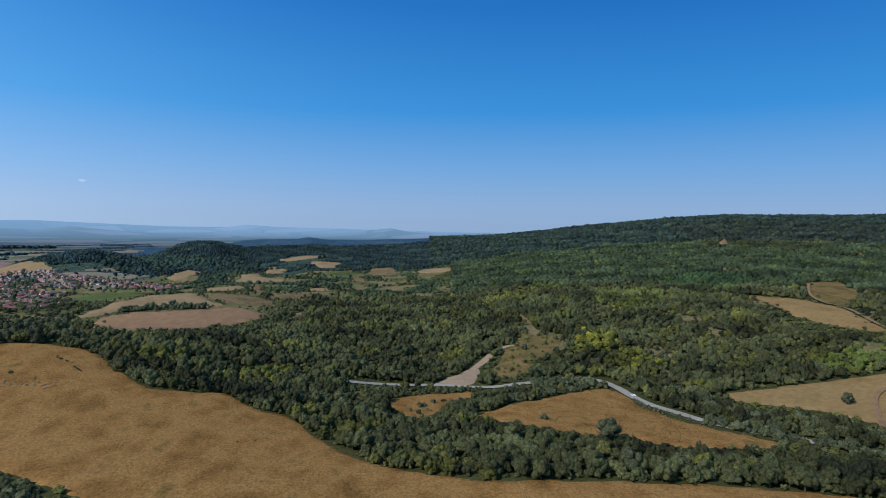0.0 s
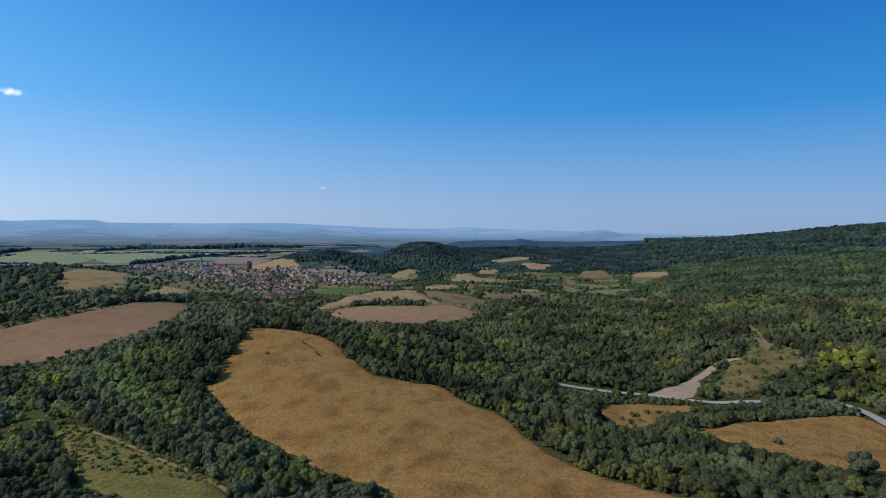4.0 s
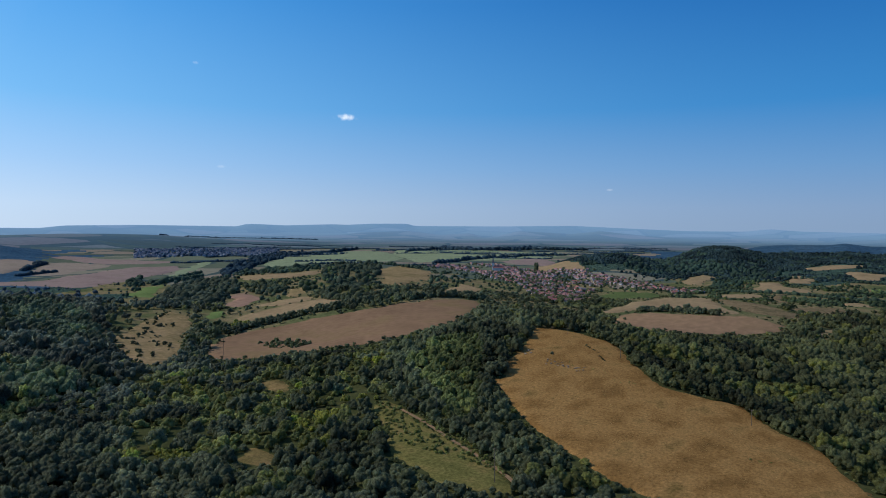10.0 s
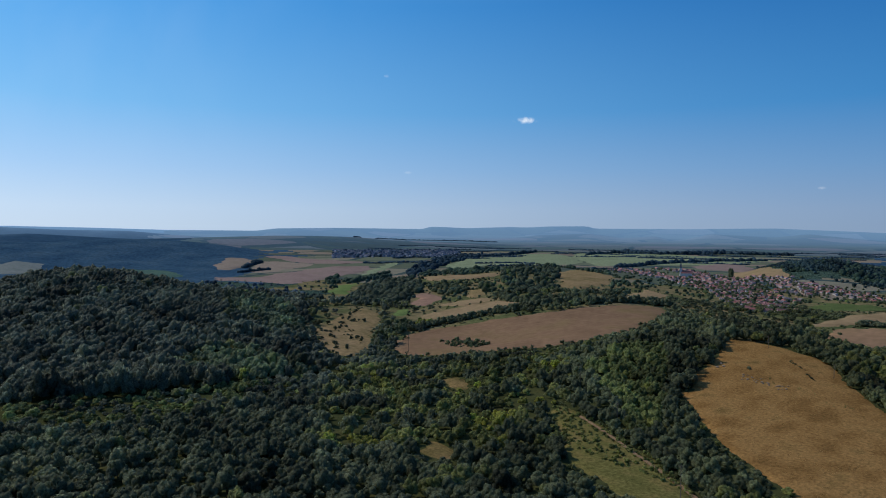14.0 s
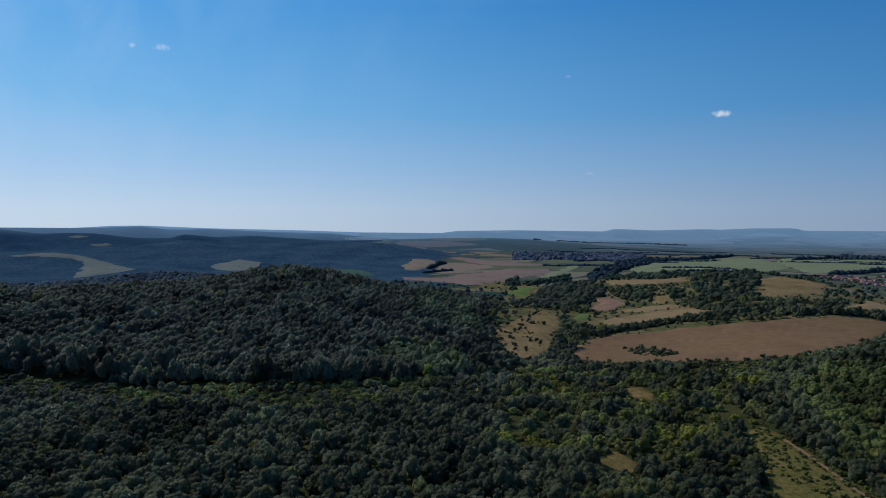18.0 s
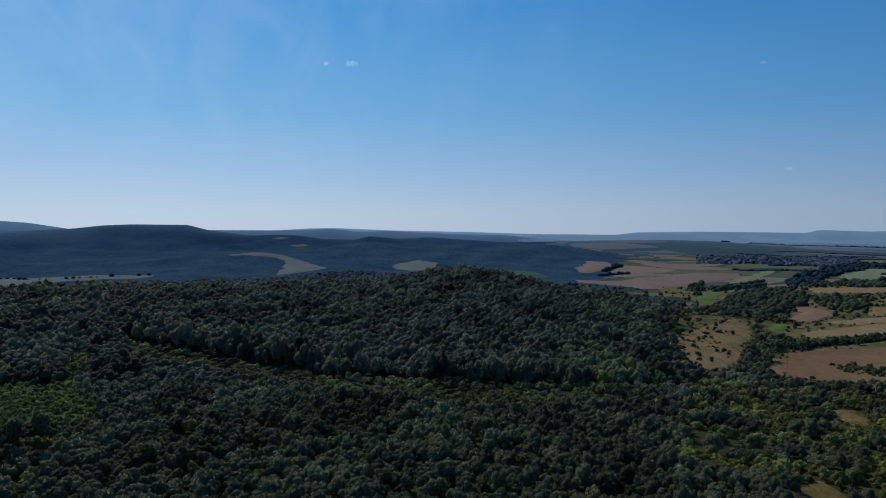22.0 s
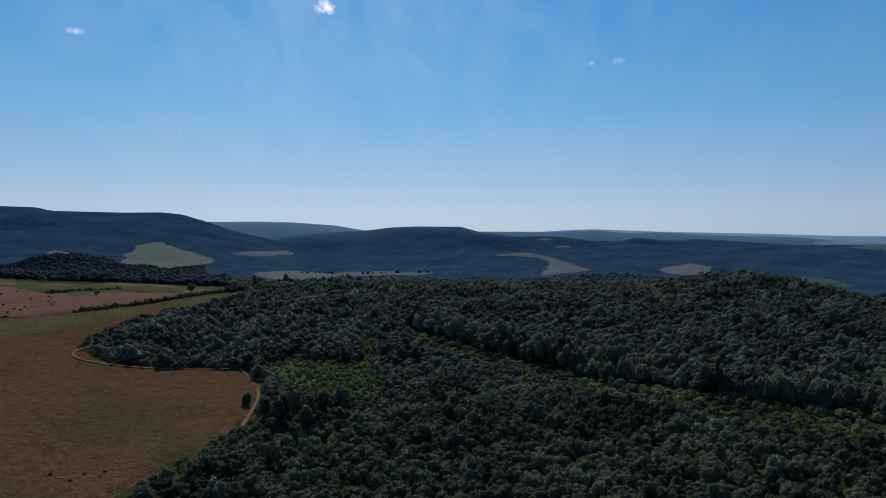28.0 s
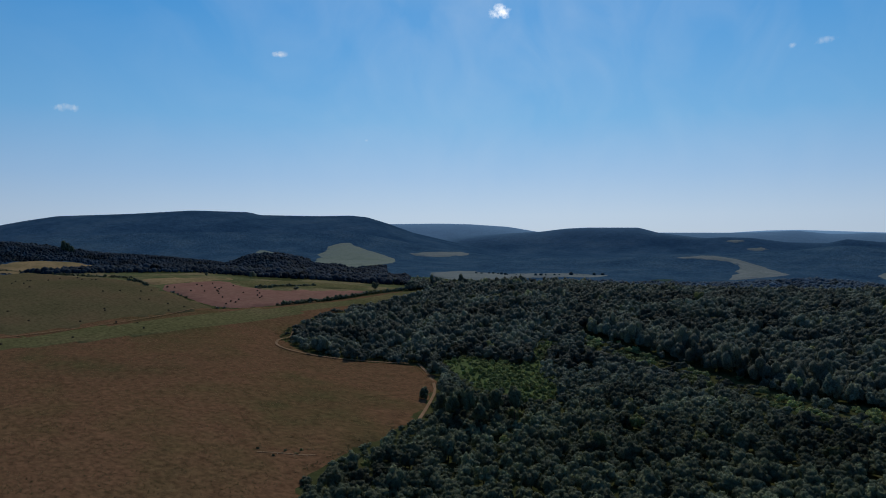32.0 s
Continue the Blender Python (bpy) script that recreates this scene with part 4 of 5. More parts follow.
def planted(r0, r1, gap, seed, a0=-46, a1=166):
    """Plan places of trees in a ring, a gap apart, where wood stands."""
    rng = np.random.default_rng(seed)
    n = int(r1 / gap / 0.9) + 3
    g = (np.arange(-n, n) + 0.0) * gap
    x, y = np.meshgrid(g, g * 0.9)
    x = x + 0.5 * gap * (np.arange(x.shape[0]) % 2)[:, None]
    x, y = x.ravel() + rng.uniform(-0.36, 0.36, x.size) * gap, y.ravel() + rng.uniform(-0.36, 0.36, x.size) * gap
    r, a = np.hypot(x, y), np.degrees(np.arctan2(-x, y))
    k = (r >= r0) & (r < r1) & (a > a0) & (a < a1)
    x, y = x[k], y[k]
    k = rng.uniform(size=len(x)) < wooded(x, y)
    x, y = x[k], y[k]
    grown = np.ones(len(x))     # low before open land, rising away, to keep it in the camera's view
    for margin, size in ((1.115, 0.85), (1.08, 0.62), (1.045, 0.36), (1.0, 0.0)):
        for p in OPEN:
            lo, hi = p.min(0), p.max(0)
            u, w = x * margin, y * margin
            m = np.where((u > lo[0]) & (u < hi[0]) & (w > lo[1]) & (w < hi[1]))[0]
            if len(m):
                m = m[inside(u[m], w[m], p)]
                grown[m] = np.minimum(grown[m], size)
    k = grown > 0
    return x[k], y[k], grown[k]


# the foot of the high wood: bearings and distances
FOOT = ((66, 74, 79.4, 83.5, 90.7, 96, 101, 106, 112, 118, 126, 134), (470, 430, 418, 417, 438, 448, 494, 541, 598, 560, 515, 560))
# stands of one age: outline, tint, height
STANDS = [(np.array([tuple(float(v) for v in c.split()) for c in text.split(",")]), tint, tall) for text, tint, tall in (
    ("-480 103, -528 140, -541 185, -473 201, -437 205, -419 152, -441 117", (1.25, 1.35, 1.05), 0.7),
    ("-874 265, -918 333, -770 328, -582 267, -588 226, -669 216", (1.1, 1.2, 1.0), 0.75),
    ("142 838, 210 895, 288 989, 320 956, 215 815, 153 773", (1.4, 1.38, 1.0), 0.7),
    ("186 561, 240 615, 244 552, 255 495, 210 488", (1.5, 1.45, 0.85), 0.9),
    ("318 840, 412 865, 400 751, 298 664, 275 706", (1.35, 1.4, 1.1), 0.9),
    ("360 474, 452 491, 427 447, 402 437, 354 429", (1.3, 1.45, 0.9), 0.75),
    ("451 948, 575 946, 571 845, 470 773, 429 846", (0.85, 1.02, 0.92), 0.7),
    ("-289 336, -308 399, -290 421, -234 356, -192 281, -181 245, -224 286", (1.3, 1.32, 0.9), 0.9),
    ("815 1618, 1001 1601, 1249 1373, 1032 1132, 808 1106, 705 1225", (1.0, 0.85, 0.8), 1.0),
    ("119 548, 166 564, 171 515, 137 480, 113 497", (0.8, 0.85, 0.85), 1.1),
    ("-84 454, -53 498, -35 483, -65 432", (1.5, 1.45, 0.95), 0.8),
)]


def stature(x, y):
    """How tall the trees grow: old high wood on the dark hill, young growth at its foot."""
    r, a = np.hypot(x, y), np.degrees(np.arctan2(-x, y))
    foot = np.interp(a, FOOT[0], FOOT[1])
    young = (a > 43) & (a < 64) & (r > 290) & (r < 520) & (soft_noise(x, y, 50, 21) > -0.2)
    s = np.where(young, 0.7, np.where((a > 66) & (a < 140) & (r > foot), np.where(a > 112, 1.3, np.where(r < foot + 24, 1.9, np.where(r < foot + 60, 1.5, 1.1))), 1.0))
    s = np.where((a > 17) & (a < 34) & (r > 700) & (r < 1000), 0.6, s)
    s = np.where((a > -8) & (a < 26) & (r > 900) & (r < 1500), 0.75, s)
    for p, _, tall in STANDS:
        s = np.where(inside(x, y, p), s * tall, s)
    return np.where((a > 66) & (a < 112) & (r <= foot) & (r > foot - 60), 0.6, s) * (1 + 0.14 * soft_noise(x, y, 45, 14))


def hues(x, y, seed):
    """A tint for every tree: mostly plain green, some dark, some yellow-green."""
    rng = np.random.default_rng(seed)
    n, a = soft_noise(x, y, 120, 11), np.degrees(np.arctan2(-x, y))
    light = 0.92 + 0.30 * n + 0.26 * soft_noise(x, y, 45, 12) + rng.normal(0, 0.15, len(x))
    grove = np.clip(soft_noise(x, y, 75, 13) - 0.35, 0, 1)
    sunny = (rng.uniform(size=len(x)) < np.where((a < 32) | ((a > 40) & (a < 66)), 0.05 + 1.1 * grove, 0.02)) * rng.uniform(0.4, 1.0, len(x))
    t = np.stack((light * (1 + 0.55 * sunny), light * (1 + 0.45 * sunny), light * (0.95 - 0.15 * sunny)), -1)
    r = np.hypot(x, y)
    young = (a > 43) & (a < 64) & (r > 290) & (r < 520) & (soft_noise(x, y, 50, 21) > -0.2)
    t = np.where(young[:, None], t * (1.7, 1.6, 1.0), t)
    # front-lit woods: greener, and darkened in the tint against the stronger light
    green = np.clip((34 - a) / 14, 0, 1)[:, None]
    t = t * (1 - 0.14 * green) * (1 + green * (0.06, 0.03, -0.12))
    t = t * (1 + (np.clip((a - 48) / 16, 0, 1) * np.clip((r - 300) / 160, 0.25, 1))[:, None] * (0.08, 0.08, 0.42))      # blue haze painted into the tint, by bearing and distance
    foot = np.interp(a, FOOT[0], FOOT[1])
    shrubs = (a > 66) & (a < 112) & (r < foot) & (r > foot - 60) & (soft_noise(x, y, 60, 27) > -0.05)
    t = np.where(shrubs[:, None], t * (1.55, 1.6, 0.95), t)
    for p, tint, _ in STANDS:
        t = np.where(inside(x, y, p)[:, None], t * tint, t)
    return t.clip(0.35, 2.6)


FINE = [crown_shape(s, 8, 2, 240, 0.06, 1.0, 0.15) for s in range(4)]
MIDDLE = [crown_shape(20 + s, 7, 1, 56, 0.085, 1.0, 0.16, 1) for s in range(6)]
COARSE = [crown_shape(40 + s, 4, 1, 7, 0.12, 1.0, 0.15, 1) for s in range(6)]
FAR = [far_crown_shape(60 + s) for s in range(5)]
TRUNKS = [trunk_shape(s) for s in range(3)]


def woodland(name, label, r0, r1, gap, kinds, size, seed, trunks=False, mat=M_LEAF, a0=-46, a1=166):
    x, y, grown = planted(r0, r1, gap, seed, a0, a1)
    rng = np.random.default_rng(seed + 100)
    wide = size * rng.uniform(0.58, 1.38, len(x))
    tall = wide * rng.uniform(0.85, 1.4, len(x)) * stature(x, y) * grown
    wide = wide * np.sqrt(stature(x, y).clip(0.7, 1.6))
    wide = wide * (0.35 + 0.65 * grown)
    which = rng.integers(0, len(kinds), len(x))
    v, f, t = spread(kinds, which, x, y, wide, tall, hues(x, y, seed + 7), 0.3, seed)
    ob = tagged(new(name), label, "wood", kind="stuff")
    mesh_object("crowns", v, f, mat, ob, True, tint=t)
    if trunks:
        near = np.hypot(x, y) < 310
        v, f, _ = spread(TRUNKS, rng.integers(0, 3, near.sum()), x[near], y[near], wide[near] * 1.6, tall[near] * 1.3, np.ones((near.sum(), 3)), 0, seed)
        mesh_object("trunks", v, f, M_BARK, ob)
    return ob


_foot = np.array([(-560, -232), (-524, -160), (-489, -100), (-450, -52), (-442, -8), (-419, 44), (-415, 80), (-425, 130)], float)
OPEN.append(np.vstack((_foot, _foot[::-1] * 0.984)))     # the ride at the foot of the hill
woodland("woodland", "far dark wood behind the upland", 1030, 1500, 7.4, FAR, 3.6, 15, mat=M_LEAF_KNOLL, a0=128)
R_THINGS = 234
woodland("woodland", "young green wood under the viewpoint", 40, 208, 19, COARSE, 5.0, 8)
woodland("woodland", "dense green broadleaf wood seen from above", R_THINGS, 470, 6.1, MIDDLE, 3.7, 1, True)
woodland("woodland", "dense green broadleaf wood on the slopes", 470, 980, 6.7, COARSE, 4.0, 2, a1=60)
woodland("woodland", "dense dark broadleaf wood on the hill", 470, 980, 7.4, COARSE, 4.7, 12, a0=60)
# these leaf colours carry painted haze, bluer on the farther woods
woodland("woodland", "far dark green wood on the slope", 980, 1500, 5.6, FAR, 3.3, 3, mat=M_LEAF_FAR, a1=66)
woodland("woodland", "far dark green wood on the crest", 980, 1480, 6.2, FAR, 3.7, 5, mat=M_LEAF_THIN_HAZE, a0=66, a1=112)
woodland("woodland", "far dark green wood on the ridge", 1500, 2500, 9.0, FAR, 4.6, 4, mat=M_LEAF_RIDGE_HAZE, a1=-6)
woodland("woodland", "far dark green wood on the cone hill", 1500, 2150, 6.0, FAR, 3.1, 16, mat=M_LEAF_BLUE_HAZE, a0=-6, a1=28)
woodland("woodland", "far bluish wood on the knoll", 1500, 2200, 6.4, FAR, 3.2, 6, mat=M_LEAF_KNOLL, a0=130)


def tree_meshes():
    made = []
    for k, (v, f) in enumerate(FINE):
        crown = mesh_object("crown", v, f, M_LEAF, None, True, tint=np.ones((len(v), 3)))
        tv, tf = TRUNKS[k % 3]
        trunk = mesh_object("trunk", tv, tf, M_BARK)
        made.append((crown.data, trunk.data))
        bpy.data.objects.remove(crown)
        bpy.data.objects.remove(trunk)
    return made


TREE_MESHES = tree_meshes()


def tree(x, y, wide, tall, k, label, group="", name="tree", lift=0.02):
    """A broadleaf tree: an Empty at its foot with trunk and crown."""
    ob = tagged(new(name), label, "tree" if name == "tree" else "bush", group)
    ob.location = (x, y, float(height(x, y)))
    ob.rotation_euler = (0, 0, (x * 7.3 + y * 3.1) % 6.28)
    crown, trunk = new("crown", TREE_MESHES[k][0]), new("trunk", TREE_MESHES[k][1])
    crown.parent = trunk.parent = ob
    crown.scale, crown.location = (wide, wide, tall), (0, 0, lift * tall)
    trunk.scale = (wide * 1.5, wide * 1.5, tall * 1.25)
    return ob


_x, _y, _g = planted(210, R_THINGS, 6.0, 9)
for _i, (_px, _py, _s) in enumerate(zip(_x, _y, _g)):
    _w = 3.3 * random.uniform(0.65, 1.35) * (0.3 + 0.7 * _s)
    tree(_px, _py, _w, _w * random.uniform(0.85, 1.35), _i % 4, "leafy green broadleaf tree at the edge of the wood", "trees of the near wood")

# ---- hedges, bushes and lone trees ----
def plan(text):
    return np.array([tuple(float(v) for v in c.split()) for c in text.split(",")])


def along(p, gap, rng, scatter=0.0):
    """Places a gap apart along a line of plan points."""
    d = np.hypot(*np.diff(p, axis=0).T)
    s = np.concatenate(((0,), np.cumsum(d)))
    t = np.arange(0, s[-1], gap) + rng.uniform(-0.3, 0.3, len(np.arange(0, s[-1], gap))) * gap
    q = np.stack((np.interp(t, s, p[:, 0]), np.interp(t, s, p[:, 1])), -1)
    return q + rng.normal(0, scatter, q.shape)


def scatter_shrubs(name, label, x, y, size, seed, tint=(1, 1, 1), kinds=None, mat=M_LEAF, category="hedge"):
    rng = np.random.default_rng(seed)
    wide = size * rng.uniform(0.6, 1.4, len(x))
    t = np.array(tint) * rng.normal(1, 0.16, (len(x), 1)).clip(0.6, 1.6)
    kinds = kinds or COARSE
    v, f, t = spread(kinds, rng.integers(0, len(kinds), len(x)), x, y, wide, wide * rng.uniform(0.75, 1.3, len(x)), t, 0.15 * size, seed)
    return tagged(mesh_object(name, v, f, mat, None, True, tint=t), label, category, kind="stuff")


def hedge(label, text, size=4.0, seed=1, rows=2, kinds=None, mat=M_LEAF, gap=1.3):
    rng = np.random.default_rng(seed)
    q = np.vstack([along(plan(text), size * gap, rng, size * 0.5) for _ in range(rows)])
    return scatter_shrubs("hedge", label, q[:, 0], q[:, 1], size, seed, kinds=kinds, mat=mat)


hedge("long dark hedge of bushes behind the brown field", "-610 410, -619 434, -619 457, -602 496, -563 531, -540 565, -501 594, -471 672, -454 680", 4.6, 200, 4, COARSE, M_LEAF)
hedge("dark hedge across the round hill", "-253 703, -238 716, -213 722, -190 732, -180 731", 4.2, 201, 3, COARSE, M_LEAF)
hedge("dark green trees along the country road", "198 336, 212 313, 225 290, 237 271, 242 260", 3.0, 221, 2, MIDDLE, gap=1.0)
hedge("dark green trees beside the bend of the road", "133 458, 160 453, 181 446", 4.2, 222, 2, MIDDLE, gap=0.8)
hedge("dark tree line across the plain", "-1771 2059, -1803 2337, -1593 2312, -1479 2568, -1245 2751", 8, 202, 2, FAR, M_LEAF_BLUE_HAZE)
hedge("dark tree line across the plain", "-1806 1463, -1942 1770, -2038 2023", 7, 203, 2, FAR, M_LEAF_BLUE_HAZE)
hedge("dark trees round the head of the village", "-1167 1485, -1176 1643, -1225 1923, -1204 2090, -1146 2312", 7, 204, 2, FAR, M_LEAF_BLUE_HAZE)
hedge("dark wood along the rim of the plain", "-3132 1692, -3632 2149, -3375 2206, -3136 2418, -2869 2528", 4, 205, 3, FAR, M_LEAF_PALE_HAZE, 2.5)
hedge("dark wood along the rim of the plain", "-1891 2451, -1614 2342, -1529 2710", 8, 206, 2, FAR, M_LEAF_PALE_HAZE)
hedge("dark clump of trees in the reddish field", "-1866 637, -2006 722, -2035 747", 6, 208, 2, FAR, M_LEAF_BLUE_HAZE)
hedge("dark clump of trees at the reddish field", "-1726 577, -1740 612, -1746 674", 5, 209, 2, FAR, M_LEAF_BLUE_HAZE)
hedge("belt of trees beside the meadow stream", "-1213 632, -1268 701, -1357 802, -1422 872", 5, 210, 2, FAR, M_LEAF_FAR)
hedge("tree row over the copse", "-1309 1322, -1263 1344, -1185 1329, -1110 1314, -1025 1280", 5, 211, 1, FAR, M_LEAF_FAR)
hedge("dark hedges on the hill field", "-1221 837, -1232 903, -1226 945, -1107 912, -1303 1147", 6, 212, 3, FAR, M_LEAF_FAR)
hedge("row of trees along the far yellow field", "-1576 -981, -1571 -902, -1532 -858, -1541 -782, -1543 -768, -1631 -704, -1670 -627", 4.0, 213, 1, FAR, M_LEAF_BLUE_HAZE, 5.5)
hedge("dark hedge above the stream meadow", "-1177 624, -1234 697, -1309 804", 5, 214, 2, FAR, M_LEAF_FAR)
hedge("line of bushes on the dry slope", "-217 1529, -166 1543, -110 1504, -58 1515, -4 1556", 3.5, 215, 1, FAR, M_LEAF_FAR)
hedge("line of bushes on the dry slope", "-299 1229, -235 1217, -150 1206, -87 1191, -24 1194", 3.5, 216, 2, FAR, M_LEAF_FAR)
hedge("dark hedge below the reddish stubble", "-478 -554, -536 -552, -615 -559, -680 -555, -744 -564", 2.4, 9, 2)
hedge("thin hedge above the reddish stubble", "-521 -655, -567 -658, -629 -658", 2.4, 11, 2)
hedge("dark hedge along the upper edge of the upland", "-561 -1545, -591 -1487, -410 -942, -423 -859, -443 -797", 1.9, 22, 1)
hedge("short dark hedge beside the reddish stubble", "-429 -789, -429 -766, -425 -737", 1.9, 23, 2)
hedge("trees along the far side of the road", "210 455, 222 434, 231 403, 220 361, 232 347, 250 328, 263 308, 268 289, 276 273", 3.2, 14, 3, MIDDLE)
hedge("bushes along the near side of the road", "109 448, 134 455, 159 463, 177 464", 2.4, 15, 2, MIDDLE)
hedge("thin dry bushes along the road", "185 410, 184 382, 191 359, 195 327", 1.0, 19, 1, MIDDLE)
hedge("dark bushes dividing the golden fields", "67 399, 99 416, 126 427, 166 447", 2.6, 21, 2, MIDDLE)
hedge("low bushes below the road", "-9 456, 24 464, 59 470, 89 466", 1.5, 16, 2, MIDDLE)


def clump(label, text, count, size, seed, tint=(1, 1, 1), kinds=None, mat=M_LEAF, category="bushes", name="bushes"):
    """Bushes strewn over an outline."""
    p, rng = plan(text), np.random.default_rng(seed)
    lo, hi = p.min(0), p.max(0)
    q = rng.uniform(lo, hi, (count * 6, 2))
    q = q[inside(q[:, 0], q[:, 1], p)][:count]
    return scatter_shrubs(name, label, q[:, 0], q[:, 1], size, seed, tint, kinds, mat, category)


clump("dark round copse on the hill", "-884 787, -1325 1207, -1345 1290, -1347 1385, -1154 1232, -773 822, -632 649, -698 670, -801 729", 420, 5.4, 300, (0.62, 0.68, 0.72), FAR, M_LEAF, "copse", "copse")
clump("dark wood above the meadow", "-882 473, -1036 572, -1126 665, -1094 714, -995 684, -911 621, -852 556, -813 488, -824 463", 520, 5.0, 301, (0.7, 0.75, 0.8), FAR, M_LEAF, "copse", "copse")
clump("long dark wood behind the meadow", "-1430 934, -1676 1169, -2006 1546, -2073 1742, -1713 1387, -1568 1189, -1388 988, -1149 762", 700, 6.2, 302, (0.8, 0.85, 0.9), FAR, M_LEAF_BLUE_HAZE, "copse", "copse")
clump("dark wood beside the stream", "-1371 665, -1430 727, -1070 546, -1120 550", 60, 5.5, 303, (0.8, 0.85, 0.85), FAR, M_LEAF_FAR, "copse", "copse")
clump("bushes under the copse", "-997 684, -946 729, -854 739, -750 660, -831 685, -811 604, -945 659", 130, 4.2, 304, (0.75, 0.8, 0.75), FAR, M_LEAF)
clump("bushes under the hill wood", "-750 660, -635 599, -566 613, -590 686, -516 600, -553 558, -642 585", 130, 4.2, 305, (0.7, 0.75, 0.7), FAR, M_LEAF, "copse", "copse")
clump("round trees at the head of the brown field", "-499 290, -627 369, -663 405, -656 436, -602 392, -583 361, -516 315", 75, 4.6, 306, (0.85, 0.9, 0.8), COARSE, M_LEAF)
clump("yellow-green bushes at the hedge end", "-623 418, -657 450, -649 461, -621 439", 14, 3.6, 307, (1.8, 1.7, 0.8), COARSE, M_LEAF)
clump("low scrub on the brown field", "-534 392, -528 406, -499 411, -462 399, -463 381, -496 376", 90, 2.0, 308, (0.9, 0.95, 0.8), COARSE, M_LEAF)
clump("dark bushes strewn over the dry hillside", "-631 291, -717 364, -755 410, -757 428, -704 403, -641 348, -581 326, -523 281, -542 270, -572 271", 60, 2.1, 309, (0.72, 0.72, 0.7), COARSE, M_LEAF)
clump("dark wood behind the round field", "-584 1498, -778 2224, -529 1808, -413 1699, -339 1756, -292 1659, -380 1562, -465 1589, -505 1442", 520, 5.2, 310, (0.75, 0.85, 0.95), FAR, M_LEAF_FAR, "copse", "copse")
clump("dark bushes between the dry fields", "-334 1306, -362 1542, -314 1626, -255 1604, -264 1501, -296 1414, -288 1270", 200, 4.2, 311, (0.75, 0.82, 0.85), FAR, M_LEAF_FAR)
clump("bright green shrubs in the glade", "-406 -259, -427 -258, -420 -228, -442 -222, -466 -235, -514 -243, -501 -232, -447 -218, -406 -196, -378 -168, -349 -165, -338 -179, -354 -201, -376 -224", 260, 1.6, 36, (1.5, 1.55, 1.0), MIDDLE)
clump("bright green shrubs along the ride", "-454 -240, -523 -262, -540 -240, -487 -226, -440 -215", 80, 2.2, 37, (1.4, 1.4, 1.1), MIDDLE)
clump("bright green shrubs at the foot of the hill", "-450 -172, -514 -182, -500 -150, -430 -120, -420 -60, -408 -60, -412 -120", 120, 2.2, 38, (1.3, 1.3, 1.05), MIDDLE)
clump("light green shrubs at the foot of the hill", "-425 20, -425 130, -408 180, -395 170, -405 20", 70, 2.4, 39, (1.35, 1.4, 1.0), MIDDLE)
clump("low shrubs in the grassy clearing", "-254 265, -215 258, -165 236, -127 211, -145 214, -203 219, -225 245", 330, 1.0, 40, (1.35, 1.3, 0.75))
clump("light shrubs on the track meadow", "101 498, 118 541, 147 611, 168 635, 193 610, 177 557, 128 481", 60, 2.0, 41, (1.3, 1.3, 0.9), MIDDLE)
clump("yellow flowering shrubs in the wood", "196 560, 208 610, 226 640, 236 600, 226 560", 26, 3.4, 42, (3.0, 2.5, 0.8), MIDDLE)
clump("small shrubs along the hedged field margins", "14 411, 81 446, 65 377, 40 360", 30, 1.8, 45)
clump("bright green shrubs in the ravine", "-439 -235, -524 -257, -548 -248, -515 -236, -462 -229, -434 -225", 60, 1.9, 47, (1.8, 1.8, 1.1), MIDDLE)
clump("bright green shrubs along the foot of the hill", "-416 -265, -442 -266, -427 -226, -398 -168, -380 -153, -363 -176, -360 -204, -383 -237", 110, 2.0, 48, (1.6, 1.65, 1.0), MIDDLE)
clump("bright green low growth in the clearing", "-402 -281, -428 -280, -424 -249, -391 -188, -375 -183, -363 -203, -345 -209, -370 -246", 240, 1.5, 49, (1.5, 1.6, 0.95), MIDDLE)
clump("green bushes between the road and the golden field", "-31 431, -15 457, 25 467, 84 465, 79 460, 24 452, 12 423, 0 423, -15 420", 150, 1.9, 50, (1.0, 1.0, 0.85), MIDDLE)
clump("dark bushes behind the small golden field", "84 450, 107 448, 133 452, 152 457, 127 432, 91 416, 69 402, 60 416", 90, 2.2, 51, (0.9, 0.95, 0.85), MIDDLE)


def sward(name, label, mat, text, count, size, seed):
    """Tussocks standing in a field: small bent blades, joined."""
    p, rng = plan(text), np.random.default_rng(seed)
    q = rng.uniform(p.min(0), p.max(0), (count * 3, 2))
    q = q[inside(q[:, 0], q[:, 1], p)]
    q = q[soft_noise(q[:, 0], q[:, 1], 26, seed) + rng.normal(0, 0.6, len(q)) > -0.1][:count]
    n = len(q)
    z = height(q[:, 0], q[:, 1]) + 0.0006 * np.hypot(*p.mean(0)) + 0.3
    base = np.column_stack((q, z))
    v, f = [], []
    for k in range(3):
        a, s = rng.uniform(0, 6.28, n), size * rng.uniform(0.5, 1.4, n)
        d = np.stack((np.cos(a), np.sin(a), 0 * a), -1) * s[:, None]
        v += [base - d * 0.8, base + d * 0.8, base + np.stack((-d[:, 1], d[:, 0], 0.9 * s), -1) * (0.6, 0.6, 1)]
        f.append(np.stack((np.arange(n), np.arange(n) + n, np.arange(n) + 2 * n), -1) + 3 * k * n)
    return tagged(mesh_object(name, np.vstack(v), np.vstack(f), mat), label, "grass", kind="stuff")


